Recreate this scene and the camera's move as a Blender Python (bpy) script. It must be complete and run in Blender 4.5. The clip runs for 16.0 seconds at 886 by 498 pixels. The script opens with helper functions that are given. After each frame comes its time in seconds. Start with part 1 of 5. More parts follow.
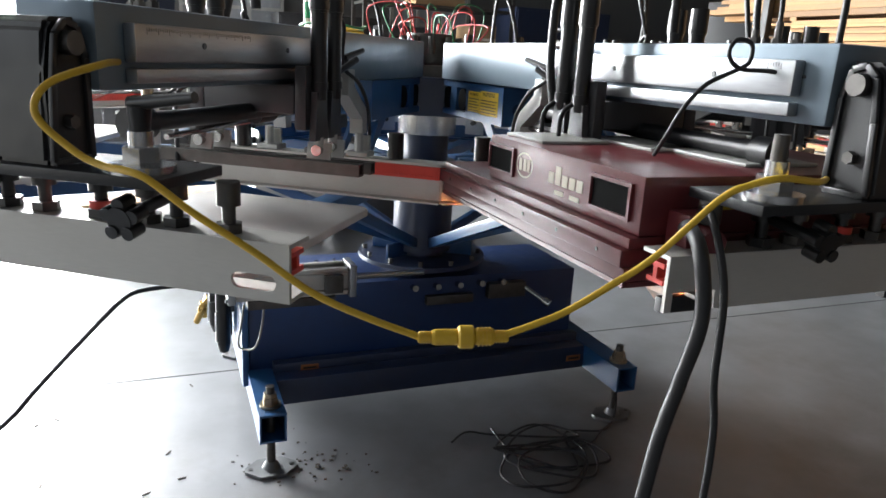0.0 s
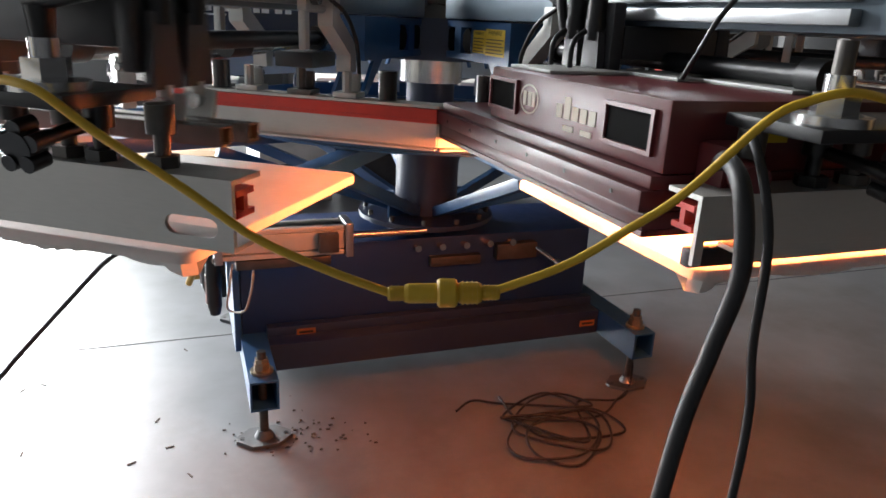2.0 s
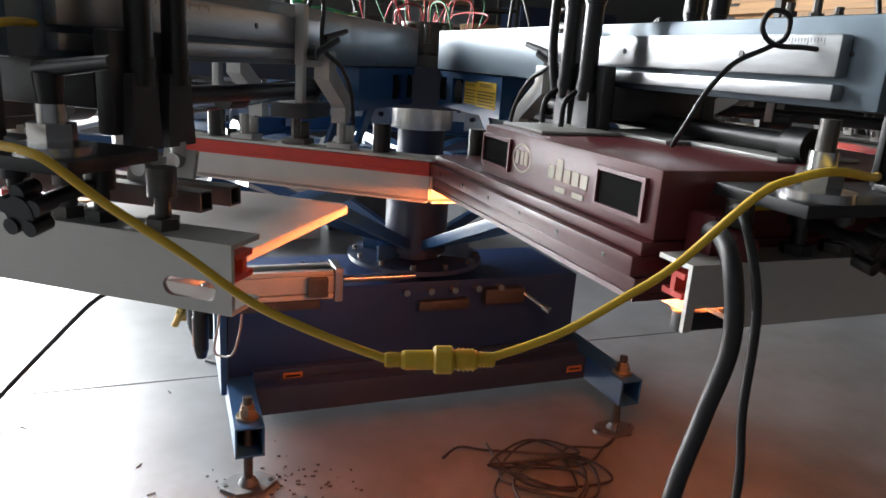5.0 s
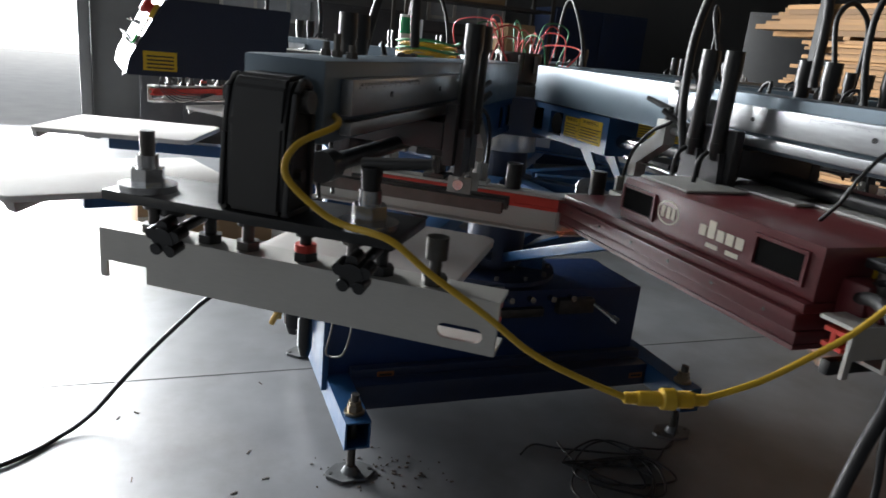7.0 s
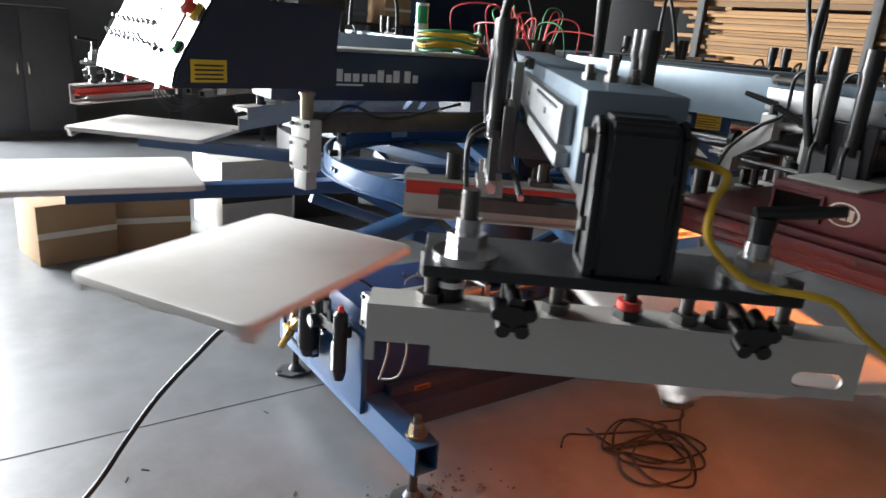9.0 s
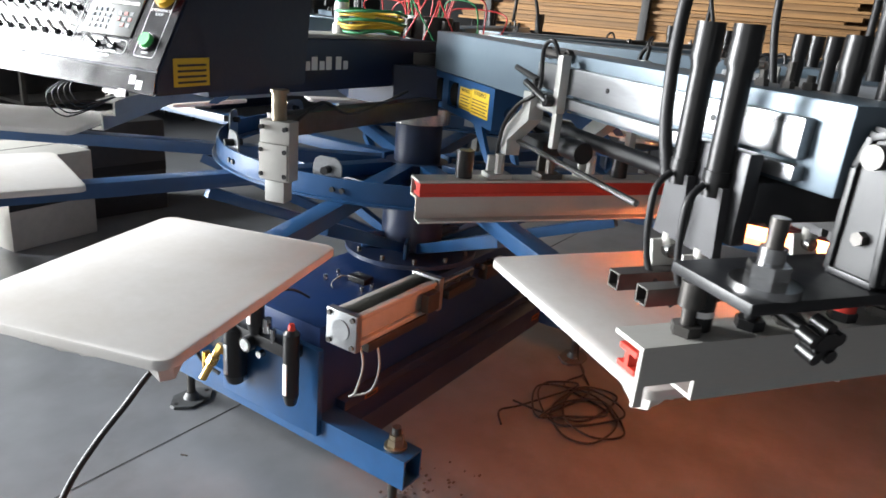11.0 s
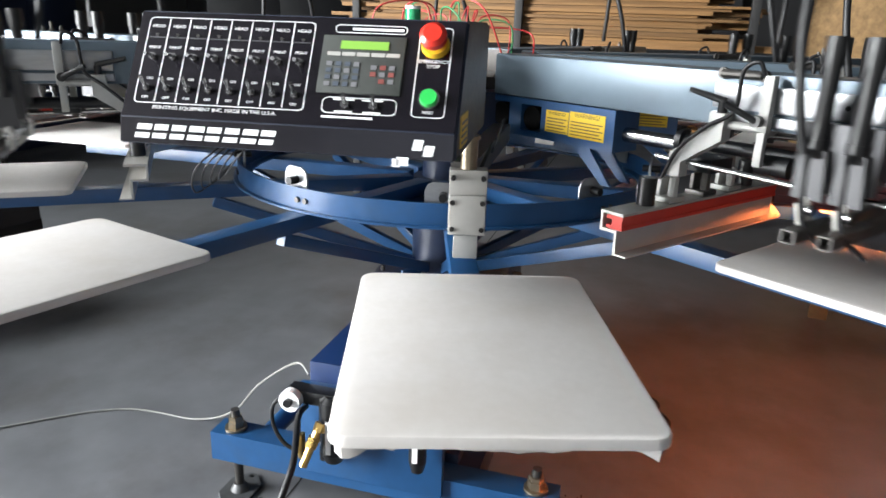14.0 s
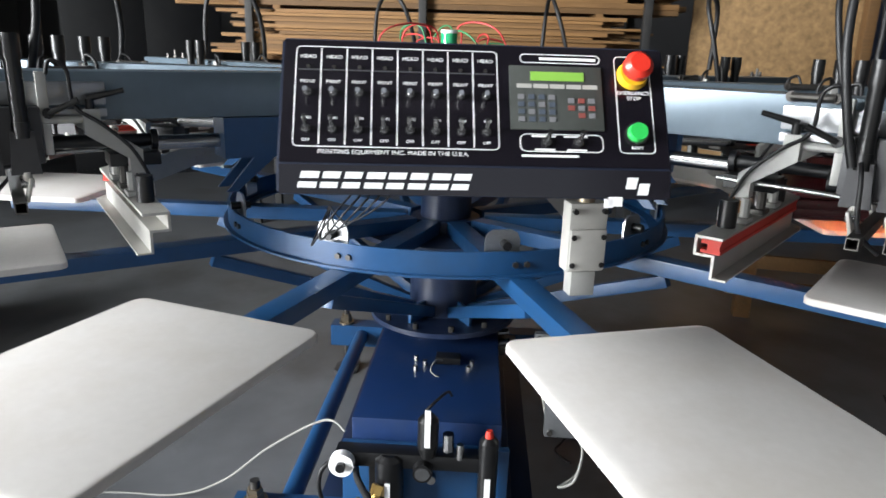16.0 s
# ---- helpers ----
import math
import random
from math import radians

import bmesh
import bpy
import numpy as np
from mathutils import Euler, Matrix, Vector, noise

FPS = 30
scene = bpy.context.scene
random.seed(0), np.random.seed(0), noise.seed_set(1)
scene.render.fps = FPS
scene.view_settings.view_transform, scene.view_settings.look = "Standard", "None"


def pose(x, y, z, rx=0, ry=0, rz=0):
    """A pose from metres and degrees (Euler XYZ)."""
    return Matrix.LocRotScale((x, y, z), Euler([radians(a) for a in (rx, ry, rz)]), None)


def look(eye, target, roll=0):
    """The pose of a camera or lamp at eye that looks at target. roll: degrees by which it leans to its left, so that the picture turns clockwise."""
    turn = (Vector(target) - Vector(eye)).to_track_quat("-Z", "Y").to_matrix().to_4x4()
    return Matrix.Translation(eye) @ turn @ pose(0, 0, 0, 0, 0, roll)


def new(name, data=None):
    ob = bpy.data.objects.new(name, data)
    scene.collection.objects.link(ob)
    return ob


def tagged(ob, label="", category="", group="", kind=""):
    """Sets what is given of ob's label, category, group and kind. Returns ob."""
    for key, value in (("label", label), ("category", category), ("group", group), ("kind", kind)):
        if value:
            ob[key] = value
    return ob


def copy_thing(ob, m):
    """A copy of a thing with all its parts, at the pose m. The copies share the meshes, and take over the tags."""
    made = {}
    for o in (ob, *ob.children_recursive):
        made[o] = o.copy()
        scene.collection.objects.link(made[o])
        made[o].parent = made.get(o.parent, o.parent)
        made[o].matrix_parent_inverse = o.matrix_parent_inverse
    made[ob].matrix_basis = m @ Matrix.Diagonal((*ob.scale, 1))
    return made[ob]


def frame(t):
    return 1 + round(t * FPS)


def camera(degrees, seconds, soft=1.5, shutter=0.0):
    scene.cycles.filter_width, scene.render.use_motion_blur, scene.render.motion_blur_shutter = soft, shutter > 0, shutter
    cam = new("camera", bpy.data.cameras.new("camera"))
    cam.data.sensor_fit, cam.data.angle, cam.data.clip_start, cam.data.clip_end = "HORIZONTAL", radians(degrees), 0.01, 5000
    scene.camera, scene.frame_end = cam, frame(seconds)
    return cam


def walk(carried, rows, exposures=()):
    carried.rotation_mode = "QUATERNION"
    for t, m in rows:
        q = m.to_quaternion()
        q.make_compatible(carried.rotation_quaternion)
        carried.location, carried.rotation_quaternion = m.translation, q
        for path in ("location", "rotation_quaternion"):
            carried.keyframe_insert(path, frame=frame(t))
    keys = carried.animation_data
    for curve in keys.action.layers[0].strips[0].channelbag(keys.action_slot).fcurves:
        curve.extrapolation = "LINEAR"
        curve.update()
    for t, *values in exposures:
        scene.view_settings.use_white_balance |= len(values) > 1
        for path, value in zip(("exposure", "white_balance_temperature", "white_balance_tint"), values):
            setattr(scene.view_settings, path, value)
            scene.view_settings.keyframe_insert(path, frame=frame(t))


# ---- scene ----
cam = camera(65.1, 16.0, soft=1.6, shutter=0.4)
PATH = [
    (0, (-0.272, -2.045, 1.328), (0.45, -0.257, 0.798), 3.1),
    (0.5, (-0.28, -2.033, 1.283), (0.475, -0.25, 0.782), 3.2),
    (1, (-0.273, -2.028, 1.264), (0.455, -0.258, 0.685), 3.0),
    (1.5, (-0.23, -1.971, 1.257), (0.476, -0.2, 0.653), 2.8),
    (2, (-0.175, -1.919, 1.256), (0.497, -0.141, 0.631), 2.8),
    (2.5, (-0.144, -1.9, 1.254), (0.517, -0.118, 0.631), 3.2),
    (3, (-0.137, -1.883, 1.264), (0.502, -0.087, 0.658), 3.5),
    (3.5, (-0.145, -1.883, 1.273), (0.484, -0.077, 0.686), 3.3),
    (6, (-0.325, -1.989, 1.339), (0.437, -0.21, 0.834), 4.2),
    (6.5, (-0.439, -2.024, 1.397), (0.266, -0.227, 0.875), 3.3),
    (7, (-0.535, -1.966, 1.412), (0.171, -0.182, 0.848), 5.8),
    (7.5, (-0.660, -1.856, 1.417), (0.171, -0.144, 0.803), 4.5),
    (8, (-0.759, -1.756, 1.430), (0.151, -0.079, 0.832), 6.0),
    (8.4, (-0.88, -1.65, 1.43), (0.137, -0.034, 0.835), 4.8),
    (8.5, (-0.902, -1.635, 1.425), (0.11, -0.016, 0.83), 4.0),
    (9, (-1.058, -1.531, 1.433), (0.047, 0.02, 0.822), 4.7),
    (11.5, (-1.431, -0.877, 1.442), (0.193, 0.091, 0.791), 4.9),
    (12, (-1.448, -0.758, 1.425), (0.185, 0.219, 0.809), 4.3),
    (12.5, (-1.449, -0.608, 1.447), (0.215, 0.34, 0.871), 0.2),
    (13, (-1.469, -0.464, 1.435), (0.253, 0.366, 0.847), 3.6),
    (13.5, (-1.559, -0.313, 1.438), (0.233, 0.362, 0.861), 3.5),
    (14, (-1.657, -0.166, 1.45), (0.177, 0.343, 0.836), 2.0),
    (14.5, (-1.657, -0.057, 1.439), (0.191, 0.422, 0.842), 1.3),
    (15, (-1.616, 0.082, 1.444), (0.25, 0.472, 0.838), -1.5),
    (15.5, (-1.602, 0.205, 1.45), (0.3, 0.478, 0.893), 0.9),
    (16, (-1.633, 0.364, 1.447), (0.288, 0.458, 0.896), 1.8),
]
EXPOSURES = [(0, 0.75), (0.5, 0.6), (1.0, 0.3), (1.5, 0.15), (2.0, 0.05), (3.7, 0.05), (5.8, 0.3), (6.5, 0.2), (7.0, -0.3), (7.5, -0.55), (8.0, -0.35), (8.5, -0.2), (9.2, -0.15), (11.3, -0.2), (12.0, -0.25), (14.0, -0.35), (15.0, -0.5), (16.0, -0.7)]
walk(cam, [(t, look(eye, target, roll)) for t, eye, target, roll in PATH], EXPOSURES)

# ---- world and light ----
world = bpy.data.worlds.new("sky")
scene.world = world
world.use_nodes = True
sky = world.node_tree.nodes.new("ShaderNodeTexSky")
sky.sky_type, sky.sun_disc, sky.sun_elevation, sky.sun_rotation = "NISHITA", False, radians(40), radians(200)
world.node_tree.links.new(sky.outputs[0], world.node_tree.nodes["Background"].inputs[0])
world.node_tree.nodes["Background"].inputs[1].default_value = 0.12


def area(name, m, w, h, watts, colour=(1, 1, 1)):
    data = bpy.data.lights.new(name, "AREA")
    data.shape, data.size, data.size_y, data.energy, data.color = "RECTANGLE", w, h, watts, colour
    ob = new(name, data)
    ob.matrix_world = m
    return ob


# daylight through the open north gate, and fill from an assumed unseen west opening
area("gate_daylight", pose(-4.0, 7.45, 2.8, -90, 0, 0), 4.9, 5.5, 5300, (0.95, 0.98, 1.0))
area("side_gate_daylight", pose(-9.05, -0.8, 2.8, 90, 0, -90), 5.8, 5.5, 80, (1.0, 0.965, 0.93))

# ---- materials ----
MATS = {}


def mat(name, colour, rough=0.5, metal=0.0, spread=0.08, scale=12.0, bump=0.0, stain=None, stain_scale=2.0, stain_amount=0.5,
        emit=None, strength=0.0, gloss_spread=0.1, aniso=None, coat=0.0, object_random=0.0):
    """A surface with grain and stains at two scales."""
    if name in MATS:
        return MATS[name]
    m = bpy.data.materials.new(name)
    MATS[name] = m
    m.use_nodes = True
    n, l = m.node_tree.nodes, m.node_tree.links
    b = n["Principled BSDF"]
    co = n.new("ShaderNodeTexCoord")
    src = co.outputs["Object"]
    if aniso:
        mp = n.new("ShaderNodeMapping")
        mp.inputs["Scale"].default_value = aniso
        l.new(src, mp.inputs[0])
        src = mp.outputs[0]
    fine = n.new("ShaderNodeTexNoise")
    fine.inputs["Scale"].default_value, fine.inputs["Detail"].default_value = scale, 6
    l.new(src, fine.inputs["Vector"])
    ramp = n.new("ShaderNodeMapRange")
    ramp.inputs["To Min"].default_value, ramp.inputs["To Max"].default_value = 1 - spread * 2, 1 + spread * 2
    l.new(fine.outputs["Fac"], ramp.inputs["Value"])
    mul = n.new("ShaderNodeMix")
    mul.data_type, mul.blend_type = "RGBA", "MULTIPLY"
    mul.inputs["Factor"].default_value = 1
    mul.inputs["A"].default_value = (*colour, 1)
    l.new(ramp.outputs[0], mul.inputs["B"])
    out = mul.outputs["Result"]
    if stain:
        big = n.new("ShaderNodeTexNoise")
        big.inputs["Scale"].default_value, big.inputs["Detail"].default_value = stain_scale, 8
        big.inputs["Roughness"].default_value = 0.65
        l.new(co.outputs["Object"], big.inputs["Vector"])
        cut = n.new("ShaderNodeMapRange")
        cut.inputs["From Min"].default_value, cut.inputs["From Max"].default_value = 0.5, 0.72
        cut.inputs["To Max"].default_value = stain_amount
        l.new(big.outputs["Fac"], cut.inputs["Value"])
        mx = n.new("ShaderNodeMix")
        mx.data_type = "RGBA"
        l.new(cut.outputs[0], mx.inputs["Factor"])
        l.new(out, mx.inputs["A"])
        mx.inputs["B"].default_value = (*stain, 1)
        out = mx.outputs["Result"]
    if object_random:
        info = n.new("ShaderNodeObjectInfo")
        hs = n.new("ShaderNodeHueSaturation")
        mr = n.new("ShaderNodeMapRange")
        mr.inputs["To Min"].default_value, mr.inputs["To Max"].default_value = 1 - object_random, 1 + object_random
        l.new(info.outputs["Random"], mr.inputs["Value"])
        l.new(mr.outputs[0], hs.inputs["Value"])
        l.new(out, hs.inputs["Color"])
        out = hs.outputs["Color"]
    l.new(out, b.inputs["Base Color"])
    rr = n.new("ShaderNodeMapRange")
    rr.inputs["To Min"].default_value, rr.inputs["To Max"].default_value = max(0.03, rough - gloss_spread), min(1, rough + gloss_spread)
    l.new(fine.outputs["Fac"], rr.inputs["Value"])
    l.new(rr.outputs[0], b.inputs["Roughness"])
    b.inputs["Metallic"].default_value = metal
    b.inputs["Coat Weight"].default_value = coat
    if bump:
        bp = n.new("ShaderNodeBump")
        bp.inputs["Strength"].default_value, bp.inputs["Distance"].default_value = bump, 0.004
        l.new(fine.outputs["Fac"], bp.inputs["Height"])
        l.new(bp.outputs[0], b.inputs["Normal"])
    if emit:
        b.inputs["Emission Color"].default_value = (*emit, 1)
        b.inputs["Emission Strength"].default_value = strength
    return m


BLUE = mat("blue enamel", (0.011, 0.058, 0.155), 0.34, 0, 0.1, 25, 0.05, (0.03, 0.05, 0.08), 5, 0.45)
NAVY = mat("dark navy enamel", (0.012, 0.022, 0.055), 0.38, 0, 0.1, 25, 0.04, (0.03, 0.03, 0.035), 5, 0.4)
ALU = mat("mill aluminium", (0.36, 0.37, 0.38), 0.34, 0.9, 0.08, 30, 0.03, (0.3, 0.3, 0.3), 6, 0.4, aniso=(1, 6, 6))
ALU_DULL = mat("dull anodised aluminium", (0.42, 0.42, 0.40), 0.5, 0.35, 0.06, 40, 0.03, (0.26, 0.25, 0.23), 4, 0.4)
STEEL = mat("bright steel", (0.42, 0.42, 0.42), 0.25, 1.0, 0.04, 14, 0.0, gloss_spread=0.05)
DARKSTEEL = mat("oily dark steel", (0.09, 0.085, 0.08), 0.42, 0.8, 0.2, 35, 0.08)
BLACK = mat("black plastic", (0.006, 0.006, 0.0065), 0.34, 0, 0.15, 60, 0.05)
BLACKPAINT = mat("black painted steel", (0.006, 0.0065, 0.008), 0.42, 0.0, 0.15, 30, 0.06, (0.02, 0.019, 0.018), 6, 0.4)
RUBBER = mat("black rubber hose", (0.007, 0.007, 0.008), 0.5, 0, 0.2, 60, 0.1)
MAROON = mat("maroon enamel", (0.10, 0.016, 0.019), 0.36, 0, 0.1, 18, 0.03, (0.05, 0.015, 0.015), 5, 0.4)
RED = mat("red screen clamp strip", (0.55, 0.035, 0.02), 0.5, 0, 0.08, 30)
YELLOW = mat("yellow cable sheath", (0.56, 0.35, 0.02), 0.45, 0, 0.1, 30, 0.03, (0.3, 0.2, 0.02), 14, 0.3)
WHITEPAL = mat("white pallet cover", (0.62, 0.595, 0.57), 0.8, 0, 0.03, 60, 0.08, (0.53, 0.49, 0.44), 3.5, 0.6)
CONCRETE = mat("polished concrete", (0.126, 0.131, 0.139), 0.40, 0, 0.22, 5, 0.06, (0.066, 0.06, 0.054), 1.4, 0.75, gloss_spread=0.07)
WALLPAINT = mat("grey wall", (0.10, 0.10, 0.10), 0.8, 0, 0.06, 6, 0.05, (0.15, 0.145, 0.14), 0.8, 0.4)
CEIL = mat("dark roof sheet", (0.045, 0.045, 0.045), 0.8, 0, 0.1, 6)
WOOD = mat("raw timber", (0.235, 0.125, 0.046), 0.7, 0, 0.2, 6, 0.1, (0.26, 0.125, 0.04), 3, 0.6, aniso=(9, 0.6, 9), object_random=0.45)
CARDBOARD = mat("cardboard", (0.33, 0.21, 0.11), 0.85, 0, 0.06, 12, 0.05, (0.25, 0.16, 0.09), 3, 0.4)
WHITE = mat("white print", (0.8, 0.8, 0.8), 0.5, 0, 0.02, 20)
STICKER = mat("yellow sticker", (0.70, 0.46, 0.02), 0.5, 0, 0.04, 30)
BRASS = mat("brass", (0.55, 0.36, 0.12), 0.3, 1.0, 0.1, 30)
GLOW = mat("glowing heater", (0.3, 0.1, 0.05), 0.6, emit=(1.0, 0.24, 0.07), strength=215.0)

OUTDOORS = mat("overcast daylight", (0.8, 0.8, 0.8), 0.9, emit=(0.95, 0.98, 1.0), strength=5.0)
YARD = mat("pale yard concrete", (0.35, 0.34, 0.32), 0.9, 0, 0.1, 3, 0.1)
DIRT = mat("dark crumbs", (0.06, 0.045, 0.035), 0.9)
JOINT = mat("joint filler", (0.03, 0.03, 0.03), 0.9)
# darker copy of the grey wall, with the dim side's shade in its colour
SHADED_WALL = mat("grey wall with shade", (0.035, 0.035, 0.037), 0.8, 0, 0.1, 6, 0.05, (0.04, 0.04, 0.04), 0.8, 0.4)
MILKGLASS = mat("dusty glass", (0.30, 0.32, 0.34), 0.25, 0, 0.1, 8, 0, (0.2, 0.2, 0.2), 3, 0.5)
FOOTIRON = mat("worn cast iron", (0.10, 0.105, 0.11), 0.5, 0.6, 0.2, 30, 0.1, (0.05, 0.04, 0.03), 9, 0.5)
BRASSY = mat("zinc plated steel", (0.30, 0.25, 0.18), 0.36, 0.9, 0.15, 35, 0.05)
DEEPBLUE = mat("deep blue enamel", (0.006, 0.024, 0.09), 0.38, 0, 0.1, 25, 0.05, (0.02, 0.03, 0.05), 5, 0.4)
BEAMGREY = mat("silver blue hammered enamel", (0.12, 0.16, 0.195), 0.36, 0.3, 0.06, 30, 0.05, (0.10, 0.12, 0.145), 3, 0.4)
HOLDER = mat("satin aluminium extrusion", (0.47, 0.46, 0.43), 0.48, 0.45, 0.04, 40, 0.02, (0.33, 0.31, 0.28), 4, 0.4, aniso=(8, 1, 8))
PLATEGREY = mat("dark grey casting", (0.045, 0.045, 0.048), 0.42, 0.3, 0.12, 30, 0.06, (0.06, 0.06, 0.06), 6, 0.4)
PALEGREY = mat("pale grey casting", (0.45, 0.44, 0.41), 0.5, 0.1, 0.06, 30, 0.03, (0.3, 0.29, 0.27), 8, 0.3)
PANELBLUE = mat("navy textured enamel", (0.009, 0.015, 0.036), 0.55, 0, 0.1, 90, 0.15, (0.03, 0.035, 0.045), 6, 0.3)
BLACKFACE = mat("black satin overlay", (0.006, 0.005, 0.008), 0.2, 0, 0.15, 30, 0.01, (0.02, 0.018, 0.022), 7, 0.4)
KEYPAD = mat("dark grey membrane", (0.06, 0.065, 0.06), 0.4, 0, 0.1, 40)
KEYBLUE = mat("blue key", (0.06, 0.075, 0.10), 0.5)
KEYGREY = mat("grey key", (0.17, 0.17, 0.18), 0.5)
KEYRED = mat("red key", (0.22, 0.06, 0.05), 0.5)
LCD = mat("lit display", (0.15, 0.28, 0.05), 0.3, emit=(0.32, 0.75, 0.10), strength=0.55)
YELLOWBTN = mat("yellow button plastic", (0.72, 0.42, 0.02), 0.35)
REDBTN = mat("red button plastic", (0.70, 0.035, 0.02), 0.3, coat=0.3)
GREENBTN = mat("green button plastic", (0.03, 0.50, 0.09), 0.3, coat=0.3)
GREENLENS = mat("green lens", (0.02, 0.34, 0.14), 0.2, coat=0.5)
GREENWIRE = mat("green wire", (0.04, 0.25, 0.10), 0.45)
REDWIRE = mat("red air line", (0.55, 0.05, 0.05), 0.35)
GREYWIRE = mat("grey wire sheath", (0.24, 0.24, 0.225), 0.5)
ORANGEPLATE = mat("orange plate", (0.26, 0.10, 0.03), 0.5)
DARKPRINT = mat("dark print", (0.12, 0.08, 0.02), 0.6)
DARKGREYPRINT = mat("dark grey print", (0.04, 0.04, 0.045), 0.5)
CREAM = mat("cream print", (0.62, 0.57, 0.47), 0.6)
# near black with little gloss, paints the shade inside holes and vents
HOLLOW_SHADE = mat("shade of hollows", (0.004, 0.004, 0.004), 1.0)
HOLLOW_SHADE.node_tree.nodes["Principled BSDF"].inputs["Specular IOR Level"].default_value = 0.1
RACKPAINT = mat("dark grey rack paint", (0.022, 0.022, 0.022), 0.6, 0, 0.1, 20, 0.04, (0.06, 0.05, 0.04), 5, 0.4)
OSB = mat("particle board", (0.34, 0.21, 0.095), 0.8, 0, 0.38, 22, 0.2, (0.30, 0.18, 0.08), 14, 0.6)

# ---- mesh helpers ----


def box(bm, x0, x1, y0, y1, z0, z1, bevel=0.0, m=None):
    vs = [bm.verts.new((x, y, z)) for x in (x0, x1) for y in (y0, y1) for z in (z0, z1)]
    fs = [(0, 1, 3, 2), (4, 6, 7, 5), (0, 4, 5, 1), (2, 3, 7, 6), (0, 2, 6, 4), (1, 5, 7, 3)]
    faces = [bm.faces.new([vs[i] for i in f]) for f in fs]
    if bevel:
        edges = {e for f in faces for e in f.edges}
        out = bmesh.ops.bevel(bm, geom=list(edges), offset=bevel, segments=2, affect="EDGES", profile=0.6)
        vs = list({v for f in out["faces"] for v in f.verts} | {v for v in vs if v.is_valid})
    if m is not None:
        bmesh.ops.transform(bm, matrix=m, verts=[v for v in vs if v.is_valid])
    return vs


def rod(bm, a, b, r, seg=14, r2=None):
    a, b = Vector(a), Vector(b)
    d = b - a
    out = bmesh.ops.create_cone(bm, cap_ends=True, segments=seg, radius1=r, radius2=r if r2 is None else r2, depth=d.length)
    m = Matrix.Translation((a + b) / 2) @ d.to_track_quat("Z", "Y").to_matrix().to_4x4()
    bmesh.ops.transform(bm, matrix=m, verts=out["verts"])
    return out["verts"]


def bar(bm, a, b, w, h, bevel=0.002):
    """A rectangular bar from a to b, w across and h high."""
    a, b = Vector(a), Vector(b)
    d = b - a
    m = Matrix.Translation((a + b) / 2) @ d.to_track_quat("X", "Z").to_matrix().to_4x4()
    return box(bm, -d.length / 2, d.length / 2, -w / 2, w / 2, -h / 2, h / 2, bevel, m)


def prism(bm, outline, y0, y1):
    """An outline of (x, z) drawn out along y."""
    a = [bm.verts.new((x, y0, z)) for x, z in outline]
    b = [bm.verts.new((x, y1, z)) for x, z in outline]
    n = len(a)
    bm.faces.new(a)
    bm.faces.new(b[::-1])
    for i in range(n):
        bm.faces.new((a[i], b[i], b[(i + 1) % n], a[(i + 1) % n]))
    return a + b


def ring(bm, r0, r1, z0, z1, seg=96):
    rows = []
    for i in range(seg):
        c, s = math.cos(2 * math.pi * i / seg), math.sin(2 * math.pi * i / seg)
        rows.append([bm.verts.new((r * c, r * s, z)) for r, z in ((r0, z0), (r1, z0), (r1, z1), (r0, z1))])
    for i in range(seg):
        p, q = rows[i], rows[(i + 1) % seg]
        for k in range(4):
            bm.faces.new((p[k], q[k], q[(k + 1) % 4], p[(k + 1) % 4]))


def smooth_by_angle(me):
    for p in me.polygons:
        p.use_smooth = True
    me.set_sharp_from_angle(angle=radians(32))


def mesh(name, bm, material):
    bmesh.ops.recalc_face_normals(bm, faces=bm.faces[:])
    me = bpy.data.meshes.new(name)
    bm.to_mesh(me)
    bm.free()
    smooth_by_angle(me)
    for m in material if isinstance(material, (list, tuple)) else [material]:
        me.materials.append(m)
    return me


def part(name, bm, material, parent, label=""):
    ob = new(name, mesh(name, bm, material))
    ob.parent = parent
    if label:
        ob["label"] = label
    return ob


def thing(name, m, label, category, group="", kind=""):
    ob = new(name)
    ob.empty_display_size = 0.05
    ob.matrix_basis = m
    return tagged(ob, label, category, group, kind)


def solo(name, bm, material, m, label, category, group="", kind=""):
    ob = new(name, mesh(name, bm, material))
    ob.matrix_basis = m
    return tagged(ob, label, category, group, kind)


